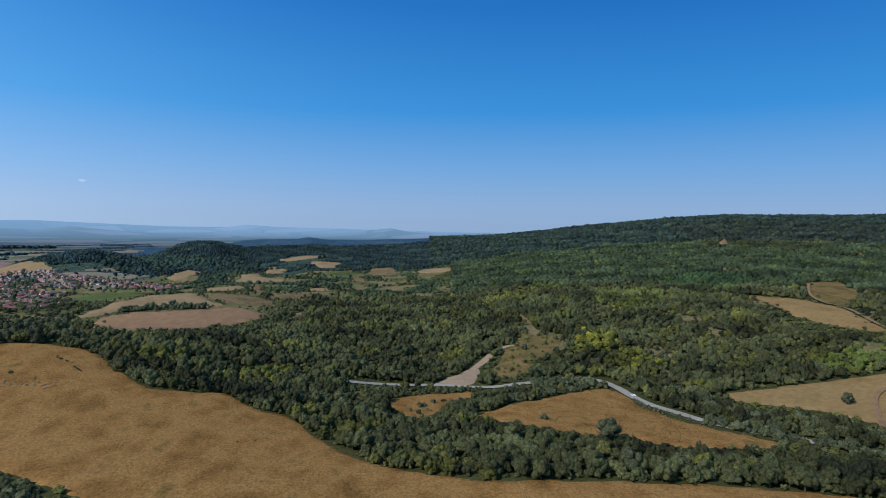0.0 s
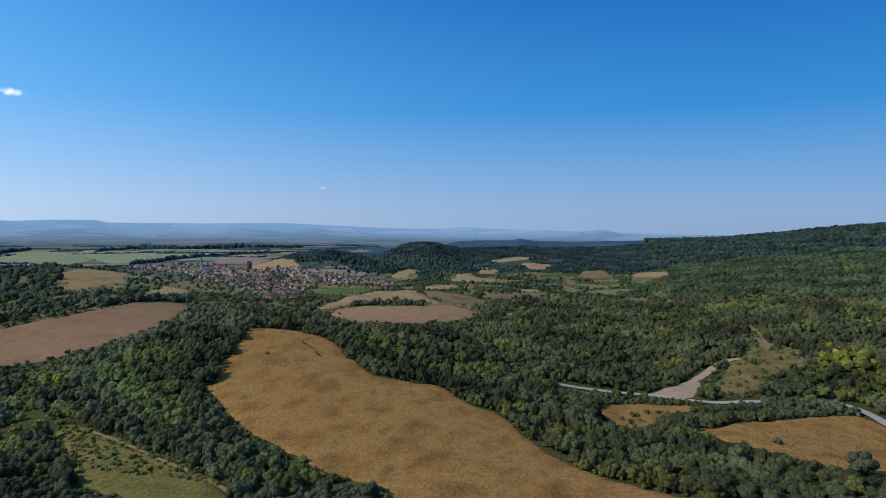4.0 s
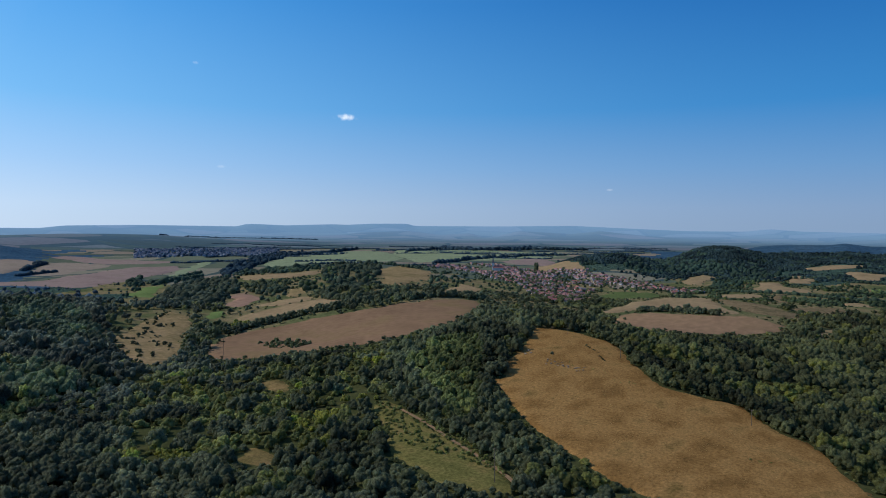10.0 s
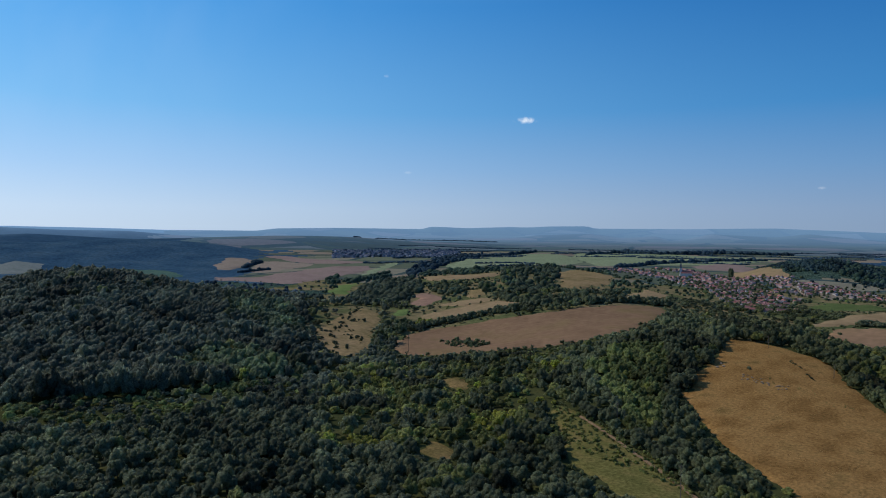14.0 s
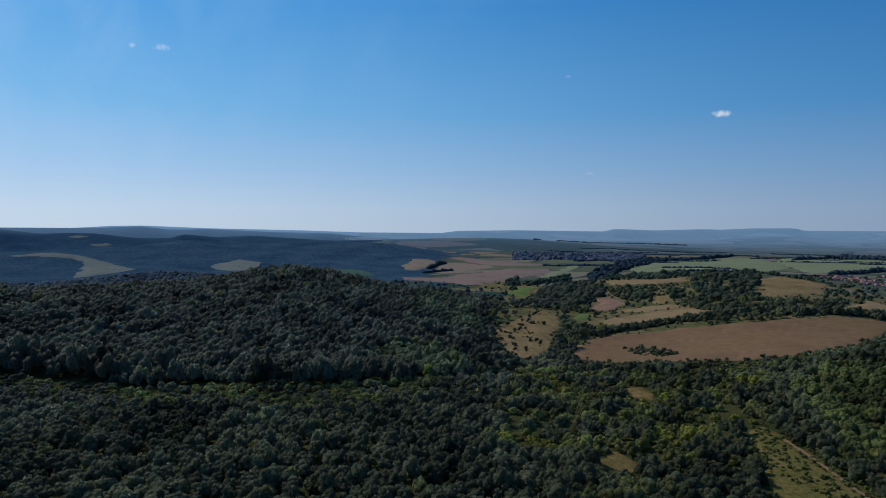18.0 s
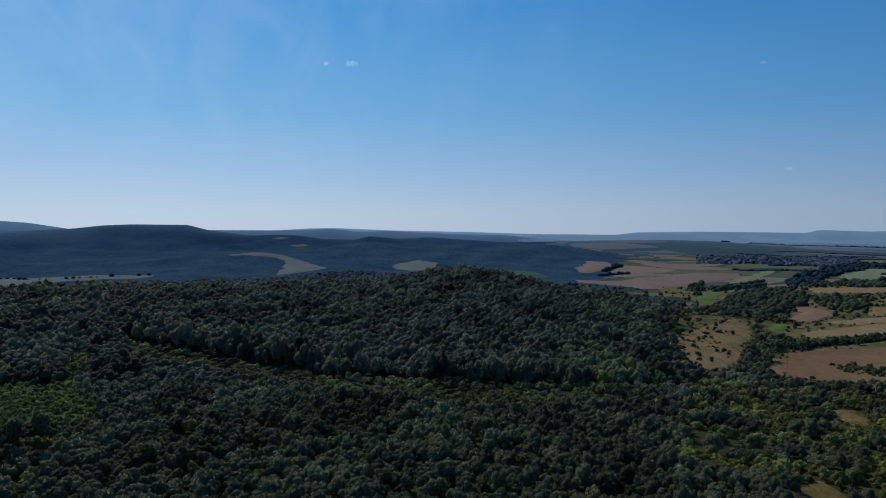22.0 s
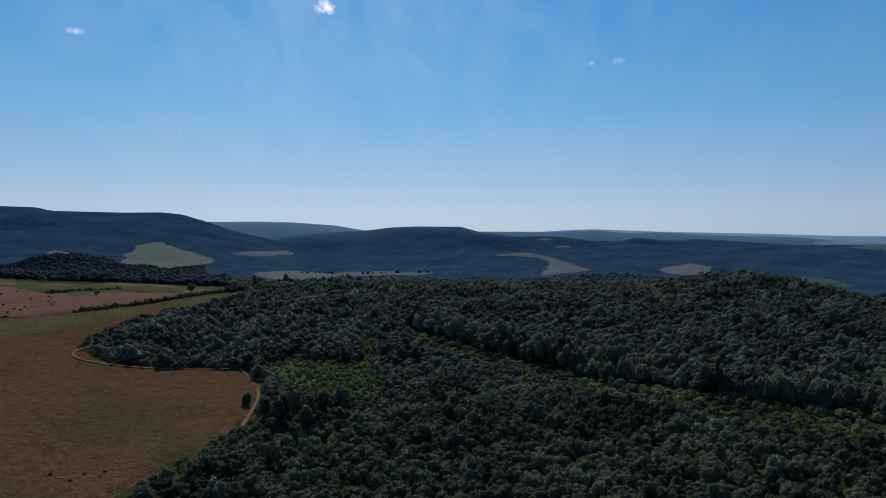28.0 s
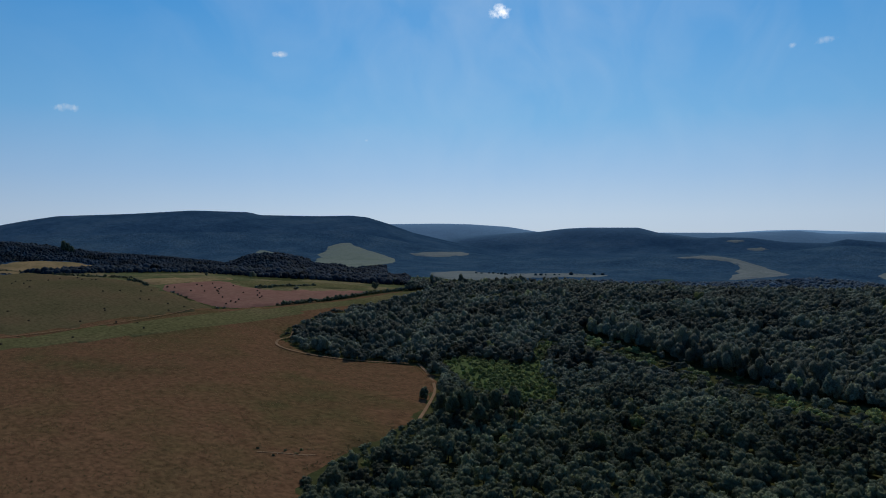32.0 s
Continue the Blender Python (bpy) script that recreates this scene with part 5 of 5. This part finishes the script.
sward("grass_tussocks", "dry golden tussocks in the hay meadow", M_STRAW, "-255 460, -182 450, -125 375, -57 345, 10 260, 103 232, 190 205, 60 190, -60 218, -115 248, -205 333", 7000, 0.32, 51)
sward("grass_tussocks", "dark green tussocks on the upland", M_TUFT, "-350 -640, -395 -455, -345 -380, -380 -290, -333 -238, -240 -200, -150 -185, -70 -220, -130 -480", 13000, 0.40, 52)
sward("grass_tussocks", "dry reddish tussocks on the upland", M_RUST, "-350 -640, -395 -455, -345 -380, -380 -290, -333 -238, -240 -200, -150 -185, -70 -220, -130 -480", 12000, 0.40, 54)
sward("grass_tussocks", "dry tussocks in the valley field", M_STRAW, "94 394, 176 445, 180 404, 194 312, 160 290, 106 320", 1800, 0.5, 53)

# bushes strewn along the edges of the farther fields
_rng, _q = np.random.default_rng(23), []
for _p in OPEN:
    if 560 < np.hypot(*_p.mean(0)) < 1700 and _p.mean(0)[1] > -100:
        _k = _rng.uniform(size=len(_p)) < 0.45
        _q.append(_p[_k] + _rng.normal(0, 3.0, (_k.sum(), 2)))
_q = np.vstack(_q)
scatter_shrubs("field_margin_bushes", "dark bushes strewn along the field edges", _q[:, 0], _q[:, 1], 1.9, 24, (0.85, 0.9, 0.8), category="bushes")
# low shrubs and long grass where the near fields meet the wood
_q = []
for _p in OPEN:
    if np.hypot(*_p.mean(0)) < 560 and len(_p) > 30:
        _d = np.hypot(*(_p - np.roll(_p, 1, 0)).T).sum()
        _k = _rng.integers(0, len(_p), int(_d / 3.2))
        _q.append(_p[_k] * (1 + np.abs(_rng.normal(0, 0.012, (len(_k), 1)))) + _rng.normal(0, 2.2, (len(_k), 2)))
_q = np.vstack(_q)
_q = _q[~np.any([inside(_q[:, 0], _q[:, 1], _p) for _p in OPEN], 0)]
scatter_shrubs("edge_shrubs", "low green shrubs along the edge of the wood", _q[:, 0], _q[:, 1], 1.25, 25, (1.1, 1.05, 0.8), category="bushes")
for _i, _t in enumerate(("-188 381, -176 382", "-170 382, -161 382", "-150 372, -138 378", "-60 300, -50 304")):
    _q = along(plan(_t), 0.9, _rng, 2.2)
    scatter_shrubs("weeds", "patch of green weeds in the dry hay meadow", _q[:, 0], _q[:, 1], 0.5, 70 + _i, (1.25, 1.1, 0.6), category="weeds")

for _t, _w, _h, _k, _l in (("106 354", 2.6, 2.4, 0, "small round green tree alone in the golden field"), ("314 370", 4.2, 5.0, 1, "round green tree alone in the stubble field"),
                           ("124 302", 6.5, 7.0, 2, "large dark green tree at the hedge"), ("117 424", 3.0, 3.0, 3, "small green tree on the field edge"),
                           ("135 430", 3.2, 3.2, 0, "small green tree on the field edge"), ("111 245", 5.5, 7.0, 1, "tall dark green tree before the hedge"),
                           ("-216 335", 5.0, 6.0, 2, "dark green tree at the edge of the hay meadow"), ("-212 342", 4.5, 5.0, 3, "dark green tree at the edge of the hay meadow"),
                           ("-306 -228", 3.4, 5.2, 0, "single dark tree beside the field track"), ("-530 -1240", 5, 9, 1, "dark tree on the crest"),
                           ("-547 -259", 3.6, 7.0, 1, "tall light green tree standing in the ravine"), ("163 540", 3.6, 4.2, 2, "rounded tree on the track meadow"), ("176 556", 3.4, 4.0, 3, "rounded tree on the track meadow"), ("150 570", 3.2, 3.8, 0, "rounded tree on the track meadow")):
    _p = plan(_t)[0]
    tree(float(_p[0]), float(_p[1]), _w, _h, _k, _l)


# tree lines and spinneys over the plain
_rng = np.random.default_rng(19)
for _i in range(70):
    _a, _r, _w = _rng.uniform(14, 58), _rng.uniform(1700, 2950) if _i < 20 else _rng.uniform(2500, 3250), _rng.uniform(1.5, 6)
    _t = np.radians(_a + np.linspace(0, _w, 6))
    _q = _r * (1 + np.cumsum(_rng.normal(0, 0.006, 6)))
    hedge("dark tree line between fields of the plain", ", ".join("%d %d" % (-q * math.sin(k), q * math.cos(k)) for q, k in zip(_q, _t)), _rng.uniform(2.6, 4) if _r < 2700 else _rng.uniform(2.0, 3.2), 100 + _i, 2, FAR, M_LEAF_BLUE_HAZE if _r < 1900 else M_LEAF_PALE_HAZE)


# ---- bales, stones, poles ----
def bale_mesh():
    bm = bmesh.new()
    bmesh.ops.create_cone(bm, cap_ends=True, segments=14, radius1=0.95, radius2=0.95, depth=1.5)
    bmesh.ops.bevel(bm, geom=[e for e in bm.edges if len(e.link_faces) == 2 and e.calc_face_angle() > 1], offset=0.12, segments=2, affect="EDGES")
    bmesh.ops.rotate(bm, verts=bm.verts, matrix=Matrix.Rotation(radians(90), 3, "X"))
    me = bpy.data.meshes.new("straw_bale")
    bm.to_mesh(me)
    bm.free()
    me.materials.append(M_BALE)
    return me


BALE = bale_mesh()
_rng = np.random.default_rng(77)
for _text, _n, _lift in (("-414 -721, -400 -905, -340 -1060, -200 -980, -160 -620, -200 -520, -300 -520, -394 -600", 62, 1.7), ("-425 -712, -510 -712, -515 -640, -480 -580, -420 -585", 26, 2.4)):
    _o = plan(_text)
    _q = _rng.uniform(_o.min(0), _o.max(0), (400, 2))
    for _p in _q[inside(_q[:, 0], _q[:, 1], _o)][:_n]:
        _b = tagged(new("straw_bale", BALE), "round dark straw bale lying on the upland field", "bale", "bales on the upland")
        _b.matrix_world = pose(_p[0], _p[1], float(height(*_p)) + 0.75 + _lift - 1.1, 0, 0, float(_rng.uniform(0, 180)))
        _b.scale = (0.9, 0.9, 0.9)


def rock_mesh(seed):
    bm = bmesh.new()
    bmesh.ops.create_icosphere(bm, subdivisions=2, radius=1)
    rng = np.random.default_rng(seed)
    for v in bm.verts:
        v.co *= 1 + rng.normal(0, 0.16)
        v.co.z *= 0.6
    me = bpy.data.meshes.new("boulder")
    bm.to_mesh(me)
    bm.free()
    me.materials.append(M_STONE)
    return me


ROCKS = [rock_mesh(s) for s in range(3)]
for _i in range(30):
    _a = _i / 30
    _x, _y = -201 + 28 * _a + _rng.normal(0, 2), 378 - 1 * _a + _rng.normal(0, 3)
    _s = _rng.uniform(0.3, 0.75)
    _b = tagged(new("boulder", ROCKS[_i % 3]), "pale weathered boulder in the dry grass", "rock", "boulders on the spur")
    _b.matrix_world = pose(_x, _y, float(height(_x, _y)) + 0.6 + 0.25 * _s, 0, 0, _i * 50)
    _b.scale = (_s, _s, _s)


clump("low dark bushes round the old woodpile", "-181 -228, -197 -208, -190 -200, -180 -209, -176 -221", 12, 0.8, 46, (0.8, 0.8, 0.7), MIDDLE)


def plank_mesh():
    bm = bmesh.new()
    bmesh.ops.create_cube(bm, size=1)
    for v in bm.verts:
        v.co.x *= 5.0
        v.co.y *= 0.55
        v.co.z *= 0.3
    bmesh.ops.bevel(bm, geom=list(bm.edges), offset=0.05, segments=1, affect="EDGES")
    me = bpy.data.meshes.new("timber")
    bm.to_mesh(me)
    bm.free()
    me.materials.append(M_STONE)
    return me


PLANK = plank_mesh()
for _x, _y, _a in ((-180, -223, 50), (-188, -218, 56), (-191, -213, 62), (-182, -216, 68), (-185, -209, 74), (-188, -204, 80), (-179, -216, 86)):
    _b = tagged(new("timber", PLANK), "pale weathered timber lying in the upland grass", "timber", "timber of the old woodpile")
    _b.matrix_world = pose(_x, _y, float(height(_x, _y)) + 0.6, 0, 0, _a)
    _b.scale = (0.6, 0.6, 0.6)


def tube(name, a, b, ra, rb, mat, parent=None, sides=8):
    """A tapered round bar between two places."""
    a, b = np.array(a, float), np.array(b, float)
    d = (b - a) / np.linalg.norm(b - a)
    u = np.cross(d, (0.3, 0.9, 0.2))
    u /= np.linalg.norm(u)
    w = np.cross(d, u)
    t = np.linspace(0, 2 * math.pi, sides, endpoint=False)[:, None]
    ring = np.cos(t) * u + np.sin(t) * w
    v = np.vstack((a + ring * ra, b + ring * rb, a, b))
    f = []
    for i in range(sides):
        j = (i + 1) % sides
        f += [(i, j, sides + j), (i, sides + j, sides + i), (j, i, 2 * sides), (sides + i, sides + j, 2 * sides + 1)]
    return mesh_object(name, v, f, mat, parent)


def utility_pole(x, y, tall, label):
    ob = tagged(new("utility_pole"), label, "pole", "poles of the power line")
    ob.location = (x, y, float(height(x, y)) + 0.3)
    tube("pole", (0, 0, -0.5), (0, 0, tall), 0.17, 0.11, M_WOOD, ob)
    tube("crossarm", (-1.1, 0, tall - 0.5), (1.1, 0, tall - 0.5), 0.07, 0.07, M_WOOD, ob)
    for dx in (-1.0, 0, 1.0):
        tube("insulator", (dx, 0, tall - 0.45), (dx, 0, tall - 0.2), 0.06, 0.04, M_STONE, ob, 6)
    return ob


utility_pole(-501, 329, 17.0, "tall weathered pole at the corner of the brown field")
for _t in ("-69 357", "-166 422", "-222 454"):
    _p = plan(_t)[0]
    utility_pole(float(_p[0]), float(_p[1]), 9.0, "thin weathered wooden power pole in the meadow")
_line = plan("-262 300, -196 252, -130 204, -64 156")
for _p in _line:
    utility_pole(float(_p[0]), float(_p[1]), 14.0, "tall wooden power pole in the clearing")
for _a, _b in zip(_line[:-1], _line[1:]):
    _w = tagged(new("power_line"), "three thin sagging power wires between poles", "cable", "wires of the power line")
    for _dx in (-1.0, 0.0, 1.0):
        _pts = [(*(_a + (_b - _a) * k / 8), (1 - k / 8) * float(height(*_a)) + k / 8 * float(height(*_b)) + 14.1 - 6.0 * (k / 8) * (1 - k / 8)) for k in range(9)]
        _v, _f = [], []
        for _k, _q in enumerate(_pts):
            for _c in range(3):
                _v.append((_q[0] + _dx + 0.03 * math.cos(2.09 * _c), _q[1] + _dx, _q[2] + 0.03 * math.sin(2.09 * _c)))
            if _k:
                for _c in range(3):
                    _e = (_c + 1) % 3
                    _f += [(3 * _k - 3 + _c, 3 * _k - 3 + _e, 3 * _k + _e), (3 * _k - 3 + _c, 3 * _k + _e, 3 * _k + _c)]
        mesh_object("wire", _v, _f, M_BALE, _w)

# ---- the village ----
def house_parts(long, wide, wall, rise, wall_mat, roof_mat, seed):
    """Meshes of a gabled house, foot at z = 0: walls with gables, roof with eaves, chimney, windows, door."""
    x, y, h = long / 2, wide / 2, wall
    v = [(-x, -y, -1), (x, -y, -1), (x, y, -1), (-x, y, -1), (-x, -y, h), (x, -y, h), (x, y, h), (-x, y, h), (-x, 0, h + rise), (x, 0, h + rise)]
    f = [(0, 1, 5), (0, 5, 4), (2, 3, 7), (2, 7, 6), (1, 2, 6), (1, 6, 5), (3, 0, 4), (3, 4, 7), (4, 5, 9), (4, 9, 8), (6, 7, 8), (6, 8, 9), (5, 6, 9), (7, 4, 8)]
    walls = mesh_object("wall", v, f, wall_mat).data
    e, t = 0.5, 0.22
    k = rise / y
    ring = [(-y - e, h - e * k), (0, h + rise + 0.02), (y + e, h - e * k), (y + e, h - e * k + t), (0, h + rise + 0.02 + t), (-y - e, h - e * k + t)]
    v = [(s * (x + e), a, b) for s in (-1, 1) for a, b in ring]
    f = []
    for i in range(6):
        j = (i + 1) % 6
        f += [(i, j, 6 + j), (i, 6 + j, 6 + i)]
    for o in (0, 6):
        f += [(o, o + 1, o + 4), (o, o + 4, o + 5), (o + 1, o + 2, o + 3), (o + 1, o + 3, o + 4)]
    roof = mesh_object("roof", v, f, roof_mat).data

    def block(name, lo, hi, mat):
        v = [(a, b, c) for a in (lo[0], hi[0]) for b in (lo[1], hi[1]) for c in (lo[2], hi[2])]
        f = [(0, 1, 3, 2), (4, 6, 7, 5), (0, 4, 5, 1), (2, 3, 7, 6), (0, 2, 6, 4), (1, 5, 7, 3)]
        return mesh_object(name, v, f, mat).data

    chimney = block("chimney", (x * 0.4, 0.5, h + rise * 0.4), (x * 0.4 + 0.7, 1.2, h + rise + 0.9), roof_mat)
    windows = [block("window", (px - 0.55, s * y - 0.04, 1.0), (px + 0.55, s * y + 0.04, 2.3), M_GLASS) for s in (-1, 1) for px in (-x * 0.55, x * 0.5)]
    door = block("door", (-0.5, -y - 0.05, 0), (0.5, -y + 0.05, 2.05), M_WOOD)
    for o in [o for o in bpy.data.objects if o.data and o.data in (walls, roof, chimney, door, *windows)]:
        bpy.data.objects.remove(o)
    return (("wall", walls), ("roof", roof), ("chimney", chimney), ("door", door), *(("window", w) for w in windows))


KINDS = []
for _i, (_l, _w, _h, _r) in enumerate(((13, 8, 3.2, 3.2), (16, 8.5, 3.4, 3.4), (11, 9, 4.8, 3.0), (20, 9, 3.6, 3.6))):
    for _k in range(3):
        KINDS.append(house_parts(_l, _w, _h, _r, M_PLASTER[(_i + _k) % 3], M_TILES[(_i * 2 + _k) % 4], _i))
ROOF_WORDS = ("red-brown", "faded orange", "dark brown", "grey")
WALL_WORDS = ("cream", "ochre", "white")


def house(x, y, turn, k, detail):
    i, j = divmod(k, 3)
    ob = tagged(new("house"), "%s plastered village house with a %s tiled gable roof" % (WALL_WORDS[(i + j) % 3], ROOF_WORDS[(i * 2 + j) % 4]), "house", "houses of the village")
    ob.matrix_world = pose(x, y, float(height(x, y)) + 0.4, 0, 0, turn)
    ob.scale = (0.56, 0.56, 0.56)
    for name, me in KINDS[k][:detail]:
        new(name, me).parent = ob
    return ob


STREETS = ("-1005 1546, -841 1403, -707 1229, -606 1098, -469 907, -358 753",
           "-818 1421, -745 1439, -626 1355, -552 1346, -464 1285, -380 1212, -315 1133",
           "-665 1185, -633 1224, -580 1254, -534 1318",
           "-1129 1463, -1003 1402, -835 1285, -685 1148",
           "-564 1045, -592 1170, -538 1138, -480 1093",
           "-485 1309, -418 1258, -329 1156",
           "-704 1303, -616 1203, -488 998",
           "-669 1414, -600 1327, -532 1221",
           "-1119 1395, -1007 1365, -916 1346, -785 1302",
           "-1062 1537, -942 1491, -798 1419, -661 1271")
_rng = np.random.default_rng(5)
_spots = []
for _s in STREETS:
    _p = plan(_s)
    way("street", "pale dusty village street", M_TRACK, 5.0, _s, "street", 1.6)
    OPEN.pop()
    for _side in (-1, 1, -2.8, 2.8):
        _q = along(_p, 11.5, _rng, 1.5)
        _d = np.gradient(_q, axis=0)
        _n = np.stack((-_d[:, 1], _d[:, 0]), -1) / np.hypot(*_d.T)[:, None]
        for _c, _e in zip(_q + _n * _side * 9, _d):
            if all((_c[0] - o[0]) ** 2 + (_c[1] - o[1]) ** 2 > 9.5 ** 2 for o in _spots) and _rng.uniform() < (0.8 if abs(_side) == 1 else 0.4):
                _spots.append((_c[0], _c[1], math.degrees(math.atan2(_e[1], _e[0])) + (90 if _rng.uniform() < 0.35 else 0)))
_rng.shuffle(_spots)
_spots.sort(key=lambda s: math.hypot(s[0], s[1]))
for _x, _y, _a in _spots[:300]:
    house(_x, _y, _a, int(_rng.integers(12)), 7 if math.hypot(_x, _y) < 1250 else 3)
_q = np.array([(s[0], s[1]) for s in _spots]) + _rng.normal(0, 12, (len(_spots), 2))
_q = np.vstack((_q, _q + _rng.normal(0, 9, _q.shape), _q + _rng.normal(0, 14, _q.shape)))
scatter_shrubs("garden_trees", "dark green garden trees between the village houses", _q[:, 0], _q[:, 1], 2.8, 61, (0.75, 0.8, 0.75), FAR, category="trees")


def church(x, y):
    """The village church: nave, tower and pointed spire."""
    ob = tagged(new("church"), "white village church with a pointed dark spire", "church")
    ob.matrix_world = pose(x, y, float(height(x, y)) + 0.3, 0, 0, 35)
    for name, me in house_parts(26, 11, 8, 6, M_PLASTER[2], M_TILES[0], 3)[:2]:
        new(name, me).parent = ob
    v = [(a - 13, b, c) for c in (0, 20) for a, b in ((-2.8, -2.8), (2.8, -2.8), (2.8, 2.8), (-2.8, 2.8))]
    mesh_object("tower", v, [(0, 1, 5, 4), (1, 2, 6, 5), (2, 3, 7, 6), (3, 0, 4, 7), (4, 5, 6, 7)], M_PLASTER[2], ob)
    v = [(a - 13, b, 20.05) for a, b in ((-3.1, -3.1), (3.1, -3.1), (3.1, 3.1), (-3.1, 3.1))] + [(-13, 0, 36)]
    mesh_object("spire", v, [(0, 1, 4), (1, 2, 4), (2, 3, 4), (3, 0, 4), (0, 2, 1), (0, 3, 2)], M_TILES[3], ob)
    return ob


church(-893, 1408)
for _x, _y, _w in ((-798, 1441, 5), (-790, 1434, 4.5)):
    tree(_x, _y, _w, 17, 2, "tall dark poplar standing in the village")

# the far end of the village and the town on the plain: many small houses, too far to tell apart
_v, _f, _m = [], [], []
_far = []
for _x, _y, _a in _spots[300:]:
    _far.append((_x, _y, _rng.uniform(3.0, 5.0), True))
for _i in range(1000):
    _a, _r = radians(_rng.uniform(52, 63.5)), _rng.uniform(2350, 3000)
    _far.append((-_r * math.sin(_a), _r * math.cos(_a), _rng.uniform(3.5, 6.5), False))
for _x, _y, _s, _near in _far:
    _z, _n = float(height(_x, _y)), len(_v)
    _t = _rng.uniform(0, 3.1)
    _c, _d = math.cos(_t), math.sin(_t)
    for _px, _py, _pz in ((-1, -0.6, 0), (1, -0.6, 0), (1, 0.6, 0), (-1, 0.6, 0), (-1, -0.6, 0.7), (1, -0.6, 0.7), (1, 0.6, 0.7), (-1, 0.6, 0.7), (-1, 0, 1.2), (1, 0, 1.2)):
        _v.append((_x + _s * (_c * _px - _d * _py), _y + _s * (_d * _px + _c * _py), _z + _s * _pz))
    _f += [tuple(_n + k for k in t) for t in ((0, 1, 5), (0, 5, 4), (2, 3, 7), (2, 7, 6), (1, 2, 6), (1, 6, 5), (3, 0, 4), (3, 4, 7), (4, 5, 9), (4, 9, 8), (6, 7, 8), (6, 8, 9), (5, 6, 9), (7, 4, 8))]
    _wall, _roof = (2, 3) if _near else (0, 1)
    _m += [_wall] * 8 + [_roof] * 4 + [_wall] * 2
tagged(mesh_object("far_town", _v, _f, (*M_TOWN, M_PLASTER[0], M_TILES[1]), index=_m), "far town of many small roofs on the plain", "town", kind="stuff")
_a, _r = np.radians(_rng.uniform(52, 63.5, 420)), _rng.uniform(2350, 3000, 420)
scatter_shrubs("town_trees", "dark trees among the roofs of the far town", -_r * np.sin(_a), _r * np.cos(_a), 5.0, 62, (0.9, 0.9, 0.95), FAR, M_LEAF_PALE_HAZE, "trees")

# ---- small things ----
# dark-tinted weeds stand in for two gullies that are not dug
for _i, _t in enumerate(("-197 432, -183 421", "-179 415, -170 405")):
    _q = along(plan(_t), 0.7, _rng, 0.5)
    scatter_shrubs("weeds", "dark line of weeds standing in for a gully in the hay meadow", _q[:, 0], _q[:, 1], 0.65, 80 + _i, (0.55, 0.5, 0.45), category="weeds")
tree(-204, 393, 1.5, 1.4, 1, "small black-green bush alone among pale boulders", name="bush", lift=0.0)
for _x, _y in ((-219, 382), (-217, 386), (-221, 390)):
    _b = tagged(new("boulder", ROCKS[1]), "large pale rock at the edge of the wood", "rock", "boulders on the spur")
    _b.matrix_world = pose(_x, _y, float(height(_x, _y)) + 0.7, 0, 0, _x * 7)
    _b.scale = (1.1, 1.0, 1.0)
# tall trees on bare stems at the corner of the upland field
for _i, (_x, _y) in enumerate(((-273, -192), (-265, -179), (-273, -180), (-268, -171), (-266, -163), (-278, -170), (-284, -164), (-288, -156), (-281, -188), (-292, -170))):
    tree(_x, _y, 3.6 + 0.5 * (_i % 3), 6.0 + 0.8 * (_i % 4), _i % 4, "tall dark tree with a bare trunk at the field corner", "tall trees at the field corner", lift=1.15)
# clump of high old trees on the knoll
for _x, _y, _w, _h in ((-759, -1702, 6.5, 19.0), (-767, -1698, 7.5, 16.0), (-774, -1693, 6.5, 12.0)):
    tree(_x, _y, _w, _h, 1, "high dark old tree standing up from the far wood", "high trees on the knoll")


def car(x, y, turn):
    """A small white car: body with a cabin, glass, four wheels."""
    ob = tagged(new("car"), "small white car standing on the country road", "car")
    ob.matrix_world = pose(x, y, float(height(x, y)) + 0.52, 0, 0, turn)
    side = [(-2.1, 0.35), (2.1, 0.35), (2.15, 0.75), (1.2, 0.92), (0.6, 1.42), (-1.1, 1.45), (-1.9, 0.98), (-2.15, 0.8)]
    n = len(side)

    def slab(name, pts, half, mat):
        k = len(pts)
        v = [(a, s * half, b) for s in (-1, 1) for a, b in pts]
        f = [(i, (i + 1) % k, k + (i + 1) % k) for i in range(k)] + [(i, k + (i + 1) % k, k + i) for i in range(k)]
        f += [(0, i, i + 1) for i in range(1, k - 1)] + [(k, k + i + 1, k + i) for i in range(1, k - 1)]
        return mesh_object(name, v, f, mat, ob)

    slab("body", side, 0.85, M_CAR)
    slab("side_windows", [(1.0, 0.95), (0.55, 1.34), (-1.05, 1.37), (-1.6, 0.98)], 0.86, M_GLASS)
    for a in (-1.3, 1.3):
        for b in (-0.8, 0.8):
            tube("wheel", (a, b - 0.1, 0.33), (a, b + 0.1, 0.33), 0.33, 0.33, M_BALE, ob, 12)
    return ob


M_CAR = surface("white_paint", ((0.75, 0.75, 0.75), (0.8, 0.8, 0.8)), 3, 0.5, 0, rough=0.3, speck=0.03, shine=0.5)
car(189, 418, 118)
